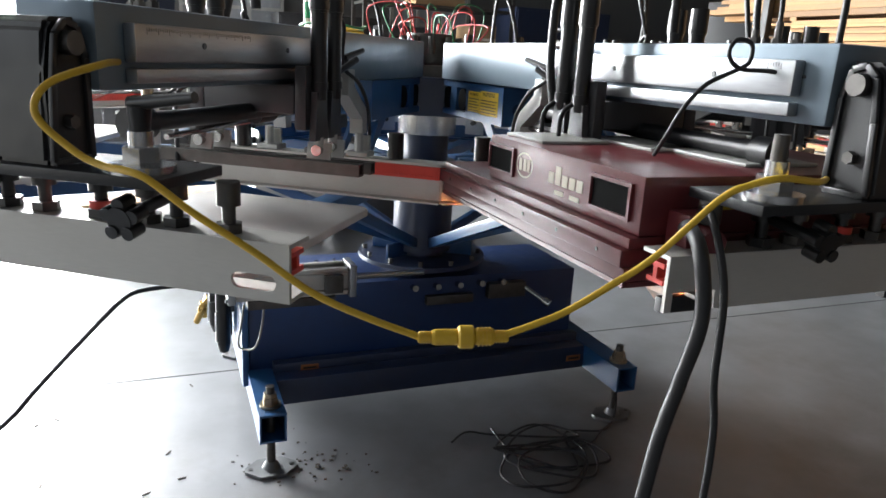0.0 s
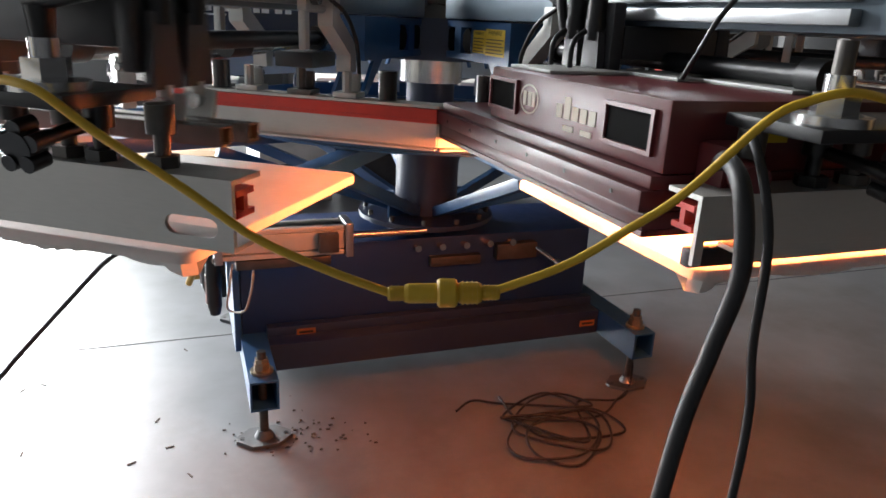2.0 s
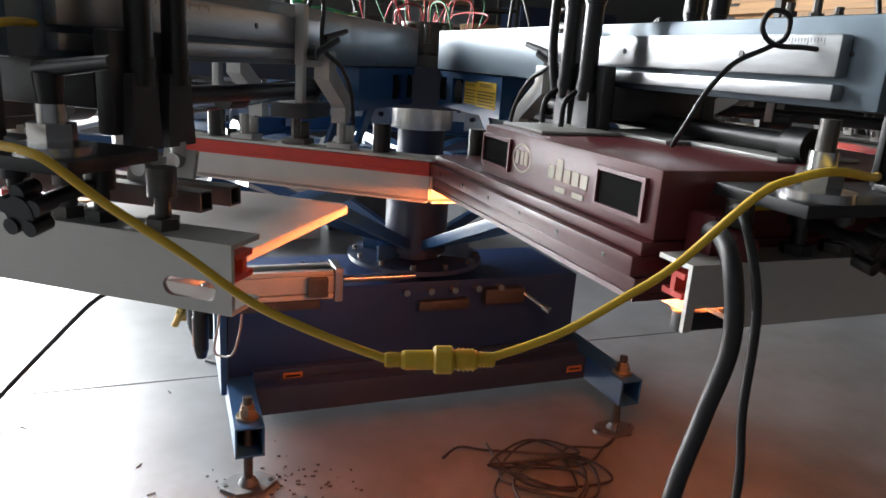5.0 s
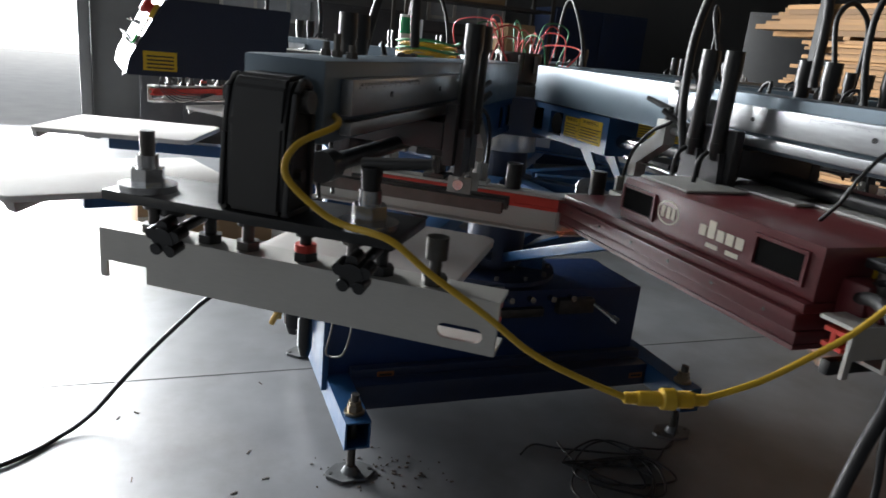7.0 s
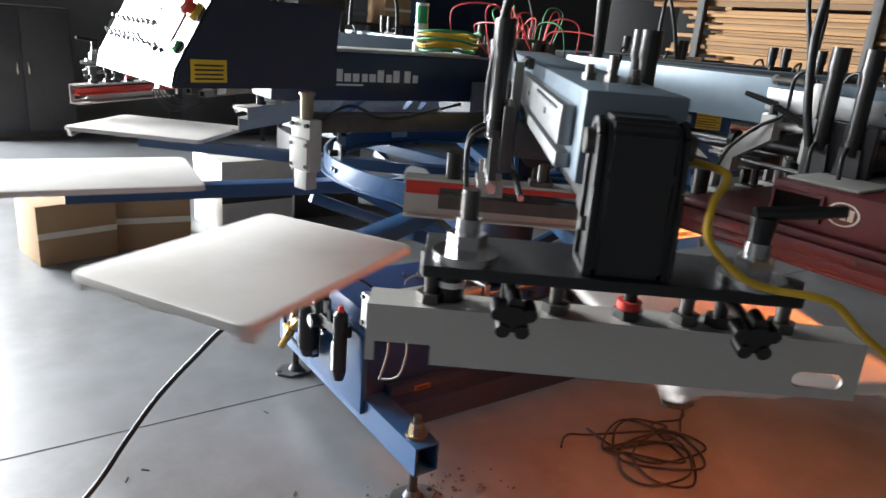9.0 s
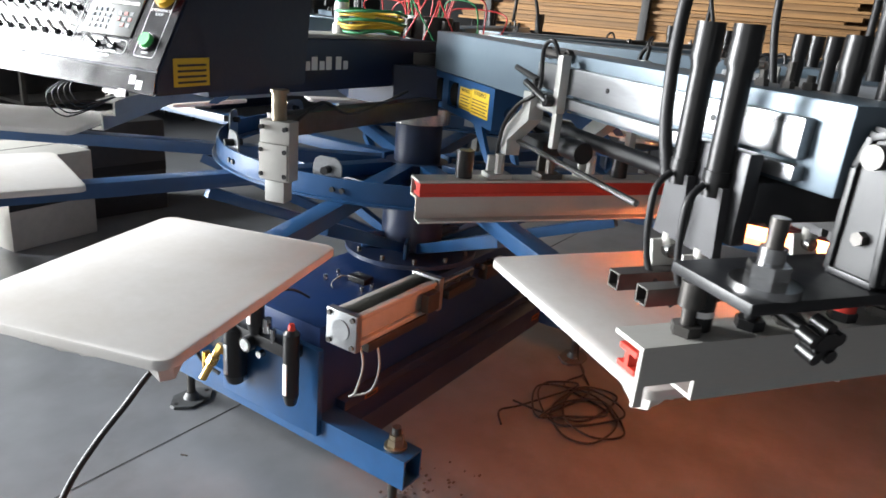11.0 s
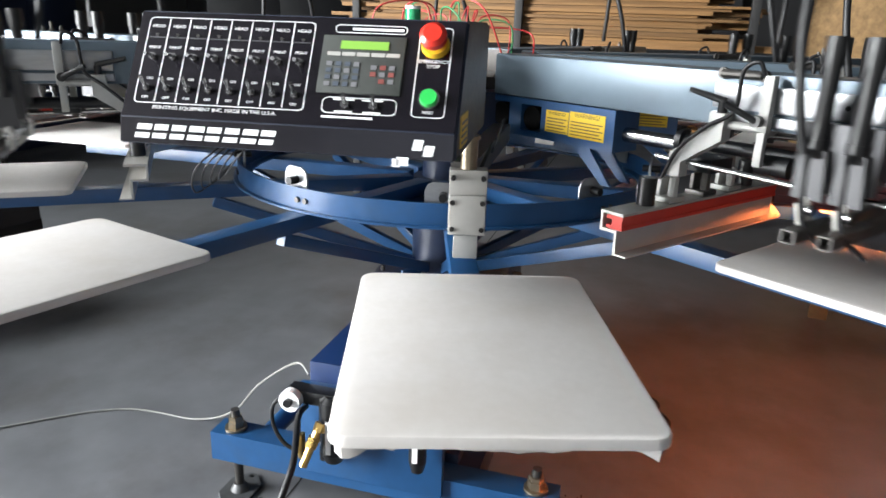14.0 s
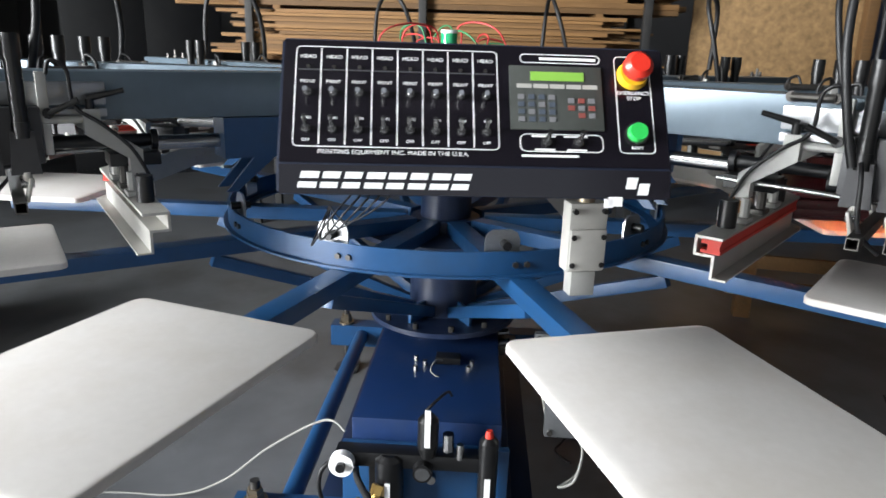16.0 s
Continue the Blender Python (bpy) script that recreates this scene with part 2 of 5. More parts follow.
def tube(points, r, name, material, parent=None, res=10):
    """A smooth round cable through the points, as a mesh."""
    pts = [Vector(p) for p in points]
    fine = []
    for i in range(len(pts) - 1):
        p0, p1, p2, p3 = pts[max(i - 1, 0)], pts[i], pts[i + 1], pts[min(i + 2, len(pts) - 1)]
        for k in range(res):
            t = k / res
            fine.append(0.5 * (2 * p1 + (p2 - p0) * t + (2 * p0 - 5 * p1 + 4 * p2 - p3) * t * t + (3 * p1 - p0 - 3 * p2 + p3) * t ** 3))
    fine.append(pts[-1])
    bm = bmesh.new()
    seg, loops, up = 12, [], Vector((0.31, 0.22, 0.93))
    for i, p in enumerate(fine):
        d = (fine[min(i + 1, len(fine) - 1)] - fine[max(i - 1, 0)]).normalized()
        u = d.cross(up)
        u = (u if u.length > 0.05 else d.cross(Vector((1, 0, 0)))).normalized()
        v = d.cross(u)
        up = -v if v.dot(up) < 0 else v
        u = d.cross(up).normalized()
        loops.append([bm.verts.new(p + r * (math.cos(a) * u + math.sin(a) * up)) for a in (2 * math.pi * k / seg for k in range(seg))])
    for a, b in zip(loops, loops[1:]):
        for k in range(seg):
            bm.faces.new((a[k], a[(k + 1) % seg], b[(k + 1) % seg], b[k]))
    bm.faces.new(loops[0])
    bm.faces.new(loops[-1][::-1])
    if parent is not None:
        return part(name, bm, material, parent)
    return new(name, mesh(name, bm, material))


# the press stands round this upright axis
CX, CY = 0.65, 0.47


def spoke(angle, r=0.0, z=0.0):
    """A pose on the press: x points outwards along the angle, y to the left of it."""
    return Matrix.Translation((CX, CY, 0)) @ pose(0, 0, 0, 0, 0, angle) @ Matrix.Translation((r, 0, z))


# ---- the hall ----
def wall(name, x0, x1, y0, y1, z1, label, z0=0.0, material=None):
    bm = bmesh.new()
    box(bm, x0, x1, y0, y1, z0, z1)
    return tagged(new(name, mesh(name, bm, material or WALLPAINT)), label, "wall", kind="structure")


bm = bmesh.new()
box(bm, -9.2, 9.2, -7.2, 7.6, -0.2, 0)
tagged(new("floor", mesh("floor", bm, CONCRETE)), "worn polished concrete floor with stains and dust", "floor", kind="structure")
bm = bmesh.new()
box(bm, -9.0, 9.0, 0.782, 0.788, -0.001, 0.0012)
tagged(new("floor_joint", mesh("floor_joint", bm, JOINT)), "dark sawn joint in the concrete floor", "joint", kind="structure")
wall("wall_north", -1.5, 9.2, 7.4, 7.6, 6.6, "grey painted hall wall in shadow")
wall("wall_north_west", -9.2, -6.5, 7.4, 7.6, 6.6, "grey painted hall wall beside the open gate")
wall("wall_over_gate", -6.5, -1.5, 7.4, 7.6, 6.6, "grey wall strip over the open gate", 5.6)
# east and south walls take the copy that has shade in its colour
wall("wall_east", 9.0, 9.2, -7.2, 7.4, 6.6, "hall wall behind the timber rack with its dimness painted in", material=SHADED_WALL)
wall("wall_south", -9.2, 9.2, -7.2, -7.0, 6.6, "grey hall wall", material=SHADED_WALL)
wall("wall_west_north", -9.2, -9.0, 2.2, 7.4, 6.6, "grey hall wall")
wall("wall_west_south", -9.2, -9.0, -7.0, -3.8, 6.6, "grey hall wall")
# closes the wall above the assumed opening, left for the fill lamp
wall("wall_over_side_gate", -9.2, -9.0, -3.8, 2.2, 6.6, "grey wall strip over an assumed opening out of view", 5.6)
bm = bmesh.new()
box(bm, -9.2, 9.2, -7.2, 7.6, 6.6, 6.7)
tagged(new("ceiling", mesh("ceiling", bm, CEIL)), "dark sheet metal roof", "ceiling", kind="structure")
# the bright yard outside
bm = bmesh.new()
box(bm, -60, 60, 7.61, 60, -0.25, -0.02)
tagged(new("ground", mesh("ground", bm, YARD)), "pale concrete yard outside the gate", "yard", kind="structure")
bm = bmesh.new()
box(bm, -26, 14, 24, 24.1, -0.02, 14)
tagged(new("backdrop", mesh("backdrop", bm, OUTDOORS)), "blown out white daylight outside the gate", "backdrop", kind="structure")
# steel frame round the open gate
bm = bmesh.new()
box(bm, -1.62, -1.5, 7.28, 7.4, 0, 5.6, 0.01)
box(bm, -6.5, -6.38, 7.28, 7.4, 0, 5.6, 0.01)
tagged(new("gate_frame", mesh("gate_frame", bm, WALLPAINT)), "grey steel frame of the open gate", "gate frame", kind="structure")


def grid_window(name, m, w, h, nx, ny, label):
    t = tagged(thing(name, m, label, "window"), kind="structure")
    bm = bmesh.new()
    for i in range(nx + 1):
        x = -w / 2 + w * i / nx
        box(bm, x - 0.02, x + 0.02, -0.03, 0.03, 0, h)
    for j in range(ny + 1):
        box(bm, -w / 2, w / 2, -0.025, 0.025, h * j / ny - 0.02, h * j / ny + 0.02)
    part("window_frame", bm, ALU_DULL, t)
    for i in range(nx):
        for j in range(ny):
            bm = bmesh.new()
            box(bm, -w / 2 + w * i / nx + 0.02, -w / 2 + w * (i + 1) / nx - 0.02, -0.004, 0.004, h * j / ny + 0.02, h * (j + 1) / ny - 0.02)
            part("pane", bm, MILKGLASS, t)


grid_window("window_1", pose(3.15, 7.36, 1.25), 1.1, 1.0, 3, 4, "grey framed window with small dim panes")
grid_window("window_2", pose(0.55, 7.36, 1.5), 1.2, 1.2, 3, 4, "grey framed window with small dim panes")


def hollow(bm, x0, x1, z0, z1, k, y0, y1):
    """A square tube along y, open at both ends."""
    rings = []
    for y in (y0, y1):
        o = [bm.verts.new((x, y, z)) for x, z in ((x0, z0), (x1, z0), (x1, z1), (x0, z1))]
        i = [bm.verts.new((x, y, z)) for x, z in ((x0 + k, z0 + k), (x1 - k, z0 + k), (x1 - k, z1 - k), (x0 + k, z1 - k))]
        rings.append((o, i))
        for n in range(4):
            bm.faces.new((o[n], o[(n + 1) % 4], i[(n + 1) % 4], i[n]))
    (o0, i0), (o1, i1) = rings
    for n in range(4):
        bm.faces.new((o0[n], o1[n], o1[(n + 1) % 4], o0[(n + 1) % 4]))
        bm.faces.new((i0[n], i0[(n + 1) % 4], i1[(n + 1) % 4], i1[n]))


# ---- press base ----
def nut_stack(parent, x, y, z):
    bm = bmesh.new()
    rod(bm, (x, y, z), (x, y, z + 0.008), 0.034, 24)
    rod(bm, (x, y, z + 0.008), (x, y, z + 0.03), 0.025, 6)
    rod(bm, (x, y, z + 0.03), (x, y, z + 0.044), 0.021, 6)
    return part("nut", bm, BRASSY, parent)


def press_base():
    t = thing("press_base", Matrix.Translation((CX, CY, 0)), "blue steel press base frame standing on four levelling feet", "machine base")
    hx, hy, zt = 0.66, 0.47, 0.232
    for sx in (-1, 1):
        bm = bmesh.new()
        # an open square tube
        x, w, h, k = sx * hx, 0.042, 0.048, 0.006
        hollow(bm, x - w, x + w, zt - 2 * h, zt, k, -hy - 0.065, hy + 0.065)
        part("side_beam", bm, BLUE, t)
        for sy in (-1, 1):
            bm = bmesh.new()
            rod(bm, (x, sy * hy, 0.012), (x, sy * hy, 0.30), 0.0135, 16)
            for i in range(14):
                rod(bm, (x, sy * hy, 0.03 + i * 0.0075), (x, sy * hy, 0.034 + i * 0.0075), 0.0148, 12)
            screw = part("levelling_screw", bm, DARKSTEEL, t)
            nut_stack(screw, x, sy * hy, zt + 0.001)
            bm = bmesh.new()
            # a six cornered foot plate with two bolt holes
            pts = [(-0.085, -0.012), (-0.04, -0.055), (0.04, -0.055), (0.085, -0.012), (0.085, 0.012), (0.04, 0.055), (-0.04, 0.055), (-0.085, 0.012)]
            lo = [bm.verts.new((x + px, sy * hy + py, 0.001)) for px, py in pts]
            hi = [bm.verts.new((x + px * 0.97, sy * hy + py * 0.97, 0.011)) for px, py in pts]
            bm.faces.new(lo)
            bm.faces.new(hi)
            for i in range(8):
                bm.faces.new((lo[i], lo[(i + 1) % 8], hi[(i + 1) % 8], hi[i]))
            rod(bm, (x, sy * hy, 0.011), (x, sy * hy, 0.034), 0.03, 18, 0.018)
            foot = part("foot_plate", bm, FOOTIRON, screw)
            # black discs laid on the plate stand in for the dark inside the holes
            for px in (-0.066, 0.066):
                bm = bmesh.new()
                rod(bm, (x + px, sy * hy, 0.0112), (x + px, sy * hy, 0.0125), 0.008, 14)
                part("bolt_hole", bm, BLACK, screw)
    bm = bmesh.new()
    rod(bm, (-hx + 0.043, 0.395, zt - 0.045), (hx - 0.043, 0.395, zt - 0.045), 0.03, 20)
    part("tie_tube", bm, BLUE, t, "round blue tie tube")
    for sy in (-1, 1):
        bm = bmesh.new()
        box(bm, -hx + 0.043, hx - 0.043, sy * 0.26 - 0.04, sy * 0.26 + 0.04, zt - 0.096, zt - 0.002, 0.005)
        part("cross_beam", bm, NAVY, t)
        bm = bmesh.new()
        box(bm, -hx + 0.043, hx - 0.043, sy * 0.215 - 0.02, sy * 0.215 + 0.02, zt - 0.02, zt + 0.03, 0.004)
        part("rail", bm, NAVY, t)
    # the cabinet in the middle of the frame, with its sloping ribs
    bm = bmesh.new()
    box(bm, -0.695, 0.60, -0.194, 0.194, 0.19, 0.53, 0.006)
    part("cabinet", bm, DEEPBLUE, t, "deep blue sheet steel cabinet")
    bm = bmesh.new()
    box(bm, -0.72, -0.697, -0.215, 0.215, 0.18, 0.47, 0.004)
    part("front_plate", bm, BLUE, t)
    bm = bmesh.new()
    ring(bm, 0.10, 0.25, 0.566, 0.582, 72)
    part("flange", bm, NAVY, t)
    bm = bmesh.new()
    rod(bm, (0, 0, 0.531), (0, 0, 0.566), 0.15, 40)
    part("flange_seat", bm, NAVY, t)
    for i in range(12):
        a = radians(30 * i + 10)
        bm = bmesh.new()
        rod(bm, (0.225 * math.cos(a), 0.225 * math.sin(a), 0.582), (0.225 * math.cos(a), 0.225 * math.sin(a), 0.60), 0.009, 6)
        part("bolt", bm, DARKSTEEL, t)
    for a in (150, 210, 330, 30):
        bm = bmesh.new()
        box(bm, 0.09, 0.20, -0.006, 0.006, 0.583, 0.64, 0.002, pose(0, 0, 0, 0, 0, a))
        part("gusset", bm, BLUE, t)
    # terminal block and loose wire on the cabinet's lid
    bm = bmesh.new()
    box(bm, -0.36, -0.31, -0.075, 0.0, 0.5312, 0.552, 0.003)
    part("terminal_block", bm, BLACK, t)
    for x, y in ((-0.34, 0.06), (-0.37, 0.03), (-0.41, 0.055), (-0.36, -0.11), (-0.40, -0.10)):
        bm = bmesh.new()
        rod(bm, (x, y, 0.531), (x, y, 0.548), 0.007, 8)
        part("lid_screw", bm, STEEL, t)
    tube([(-0.36, -0.02, 0.545), (-0.39, 0.0, 0.556), (-0.425, 0.01, 0.54), (-0.45, -0.015, 0.5335)], 0.002, "loose_wire", GREYWIRE, t, 6)
    bm = bmesh.new()
    rod(bm, (0, 0, 0.53), (0, 0, 1.2), 0.085, 40)
    part("column", bm, NAVY, t)
    # small orange plates on the cross beam
    for x, y, z in ((-0.49, -0.2352, 0.226), (0.568, -0.3002, 0.17)):
        bm = bmesh.new()
        box(bm, x - 0.032, x + 0.032, y - 0.0015, y, z, z + 0.024)
        plate = part("sticker", bm, ORANGEPLATE, t, "small orange warning sticker")
        bm = bmesh.new()
        box(bm, x - 0.024, x + 0.024, y - 0.0028, y - 0.0016, z + 0.008, z + 0.016)
        part("printed_bar", bm, BLACK, plate)
    # control valve handle on the cabinet's side
    bm = bmesh.new()
    rod(bm, (0.34, -0.205, 0.49), (0.41, -0.29, 0.44), 0.009)
    rod(bm, (0.41, -0.29, 0.44), (0.425, -0.31, 0.43), 0.016)
    part("lever", bm, STEEL, t)
    bm = bmesh.new()
    box(bm, 0.2, 0.36, -0.235, -0.196, 0.44, 0.5, 0.006)
    box(bm, -0.05, 0.14, -0.225, -0.196, 0.43, 0.465, 0.004)
    part("valve_block", bm, DARKSTEEL, t)
    bm = bmesh.new()
    for i in range(5):
        rod(bm, (-0.1 + i * 0.09, -0.2, 0.50), (-0.1 + i * 0.09, -0.235, 0.505), 0.012, 10)
    part("fitting", bm, STEEL, t)
    return t


press_base()


def index_cylinder():
    t = thing("index_cylinder", Matrix.Translation((-0.125, 0.125, 0.605)), "aluminium pneumatic cylinder with square end caps on the base", "cylinder")
    bm = bmesh.new()
    for z0, z1, w in ((-0.046, -0.03, 0.046), (-0.028, 0.028, 0.038), (0.03, 0.046, 0.046)):
        box(bm, 0.022, 0.385, -w, w, z0, z1, 0.005)
    box(bm, 0.022, 0.385, -0.03, 0.03, -0.046, 0.046, 0.003)
    part("barrel", bm, HOLDER, t)
    for x in (0.0, 0.385):
        bm = bmesh.new()
        box(bm, x, x + 0.024, -0.054, 0.054, -0.054, 0.054, 0.004)
        cap = part("end_cap", bm, ALU, t)
        bm = bmesh.new()
        for a in (-0.041, 0.041):
            for b in (-0.041, 0.041):
                rod(bm, (x - 0.006, a, b), (x + 0.002, a, b), 0.0075, 12)
        part("tie_bolt", bm, DARKSTEEL, cap)
    bm = bmesh.new()
    rod(bm, (-0.003, 0, 0), (0.002, 0, 0), 0.03, 32)
    part("boss", bm, ALU, t)
    bm = bmesh.new()
    rod(bm, (0.405, 0, 0), (0.66, 0, 0.0), 0.011)
    part("piston_rod", bm, STEEL, t)
    bm = bmesh.new()
    box(bm, 0.06, 0.34, -0.05, 0.04, -0.075, -0.0475, 0.003)
    box(bm, 0.3, 0.36, -0.075, -0.048, -0.03, 0.03, 0.004)
    part("mount", bm, DARKSTEEL, t)
    tube([(0.05, -0.03, -0.06), (0.04, -0.05, -0.11), (0.03, -0.035, -0.19), (0.05, 0.0, -0.225), (0.08, -0.05, -0.2), (0.1, -0.06, -0.13), (0.11, -0.04, -0.07)], 0.0035, "air_line", GREYWIRE, t)
    return t


index_cylinder()


def air_service_unit():
    t = thing("air_service_unit", Matrix.Translation((-0.075, CY, 0)), "black air regulator and filters with gauges and brass valve", "regulator")
    bm = bmesh.new()
    box(bm, -0.06, -0.012, -0.17, 0.22, 0.445, 0.485, 0.005)
    box(bm, -0.03, 0.0, 0.1, 0.14, 0.25, 0.46, 0.004)
    part("manifold", bm, BLACK, t)
    for y, z0, z1, r in ((-0.16, 0.30, 0.53, 0.024), (-0.01, 0.48, 0.58, 0.026), (0.085, 0.28, 0.47, 0.036)):
        bm = bmesh.new()
        rod(bm, (-0.05, y, z0), (-0.05, y, z0 + 0.03), r * 0.7, 20, r)
        rod(bm, (-0.05, y, z0 + 0.03), (-0.05, y, z1), r, 22)
        rod(bm, (-0.05, y, z1), (-0.05, y, z1 + 0.012), r, 22, r * 0.6)
        bowl = part("filter_bowl", bm, BLACK, t)
        if y < 0.0 or y > 0.05:
            bm = bmesh.new()
            box(bm, -0.053 - r, -0.049 - r, y - 0.007, y + 0.007, z0 + 0.04, z0 + 0.14)
            part("sight_label", bm, WHITE, bowl)
    bm = bmesh.new()
    rod(bm, (-0.05, -0.16, 0.54), (-0.05, -0.16, 0.56), 0.012, 14, 0.008)
    part("red_cap", bm, RED, t, "red cap")
    for y, z, r, m in ((0.2, 0.46, 0.031, WHITE), (0.0, 0.45, 0.024, BLACK)):
        bm = bmesh.new()
        rod(bm, (-0.06, y, z), (-0.085, y, z), r, 28)
        dial = part("gauge", bm, m, t)
        bm = bmesh.new()
        if m is WHITE:
            rod(bm, (-0.085, y, z), (-0.098, y, z), 0.012, 16)
        else:
            rod(bm, (-0.0852, y, z), (-0.0868, y, z), 0.018, 24)
        part("dial_face", bm, BLACK if m is WHITE else STEEL, dial)
    bm = bmesh.new()
    rod(bm, (-0.09, 0.11, 0.40), (-0.13, 0.14, 0.30), 0.012, 10)
    rod(bm, (-0.10, 0.118, 0.375), (-0.11, 0.126, 0.35), 0.018, 6)
    rod(bm, (-0.08, 0.105, 0.41), (-0.09, 0.11, 0.39), 0.018, 6)
    box(bm, -0.115, -0.09, 0.15, 0.162, 0.31, 0.38, 0.003)
    part("ball_valve", bm, BRASS, t, "brass ball valve with yellow handle")
    bm = bmesh.new()
    rod(bm, (-0.05, -0.06, 0.5), (-0.05, -0.06, 0.545), 0.014, 8)
    rod(bm, (-0.055, -0.09, 0.48), (-0.055, -0.09, 0.52), 0.009, 8)
    rod(bm, (-0.03, -0.02, 0.41), (-0.05, -0.02, 0.41), 0.012, 8)
    rod(bm, (-0.03, 0.06, 0.3), (-0.05, 0.06, 0.3), 0.012, 8)
    part("fitting", bm, STEEL, t)
    tube([(-0.06, 0.215, 0.47), (-0.08, 0.25, 0.44), (-0.075, 0.255, 0.37), (-0.07, 0.22, 0.31), (-0.06, 0.15, 0.285)], 0.006, "hose", RUBBER, t)
    tube([(0.12, -0.06, 0.56), (0.06, -0.05, 0.60), (0.0, -0.02, 0.60), (-0.02, 0.0, 0.585)], 0.004, "air_line", RUBBER, t)
    return t


air_service_unit()

# ---- carousel ----
PAL_IN, PAL_OUT, PAL_Z = 1.147, 1.70, 1.0
DROP = 0.042
carousel = thing("carousel", spoke(0, 0, 0), "blue steel carousel with ten white covered print pallets", "carousel")


def rounded_slab(bm, x0, x1, w, z0, z1, r=0.025, seg=5):
    pts = []
    for cx, cy, a0 in ((x1 - r, w - r, 0), (x0 + r, w - r, 90), (x0 + r, -w + r, 180), (x1 - r, -w + r, 270)):
        for k in range(seg + 1):
            a = radians(a0 + 90 * k / seg)
            pts.append((cx + r * math.cos(a), cy + r * math.sin(a)))
    e = 0.004
    loops = []
    for z, g in ((z0, 0), (z1 - e, 0), (z1 - e * 0.3, e * 0.35), (z1, e)):
        loops.append([bm.verts.new((x - g * (1 if x > (x0 + x1) / 2 else -1), y - g * (1 if y > 0 else -1), z)) for x, y in pts])
    for a, b in zip(loops, loops[1:]):
        for k in range(len(pts)):
            bm.faces.new((a[k], a[(k + 1) % len(pts)], b[(k + 1) % len(pts)], b[k]))
    bm.faces.new(loops[0][::-1])
    bm.faces.new(loops[-1])
    return pts


def pallet_meshes(seed):
    rnd = random.Random(seed)
    bm = bmesh.new()
    pts = rounded_slab(bm, PAL_IN, PAL_OUT, 0.205, PAL_Z - 0.016, PAL_Z)
    # the cover's loose hem under the outer end
    n = 40
    top, low, inn = [], [], []
    for i in range(n + 1):
        y = -0.198 + 0.396 * i / n
        end = min(i, n - i)
        depth = 0.002 + 0.007 * (0.5 + 0.5 * math.sin(i * 0.31 + seed)) + rnd.uniform(0, 0.003) + (0.014 - 0.003 * end if end < 4 else 0)
        x = PAL_OUT - 0.004 - (0.02 if end == 0 else 0)
        top.append(bm.verts.new((x, y, PAL_Z - 0.014)))
        low.append(bm.verts.new((x - 0.006 + rnd.uniform(-0.004, 0.004), y, PAL_Z - 0.016 - depth)))
        inn.append(bm.verts.new((x - 0.05 + rnd.uniform(-0.02, 0.02), y * 0.97, PAL_Z - 0.018)))
    for i in range(n):
        bm.faces.new((top[i], top[i + 1], low[i + 1], low[i]))
        bm.faces.new((low[i], low[i + 1], inn[i + 1], inn[i]))
    return mesh("pallet", bm, WHITEPAL)


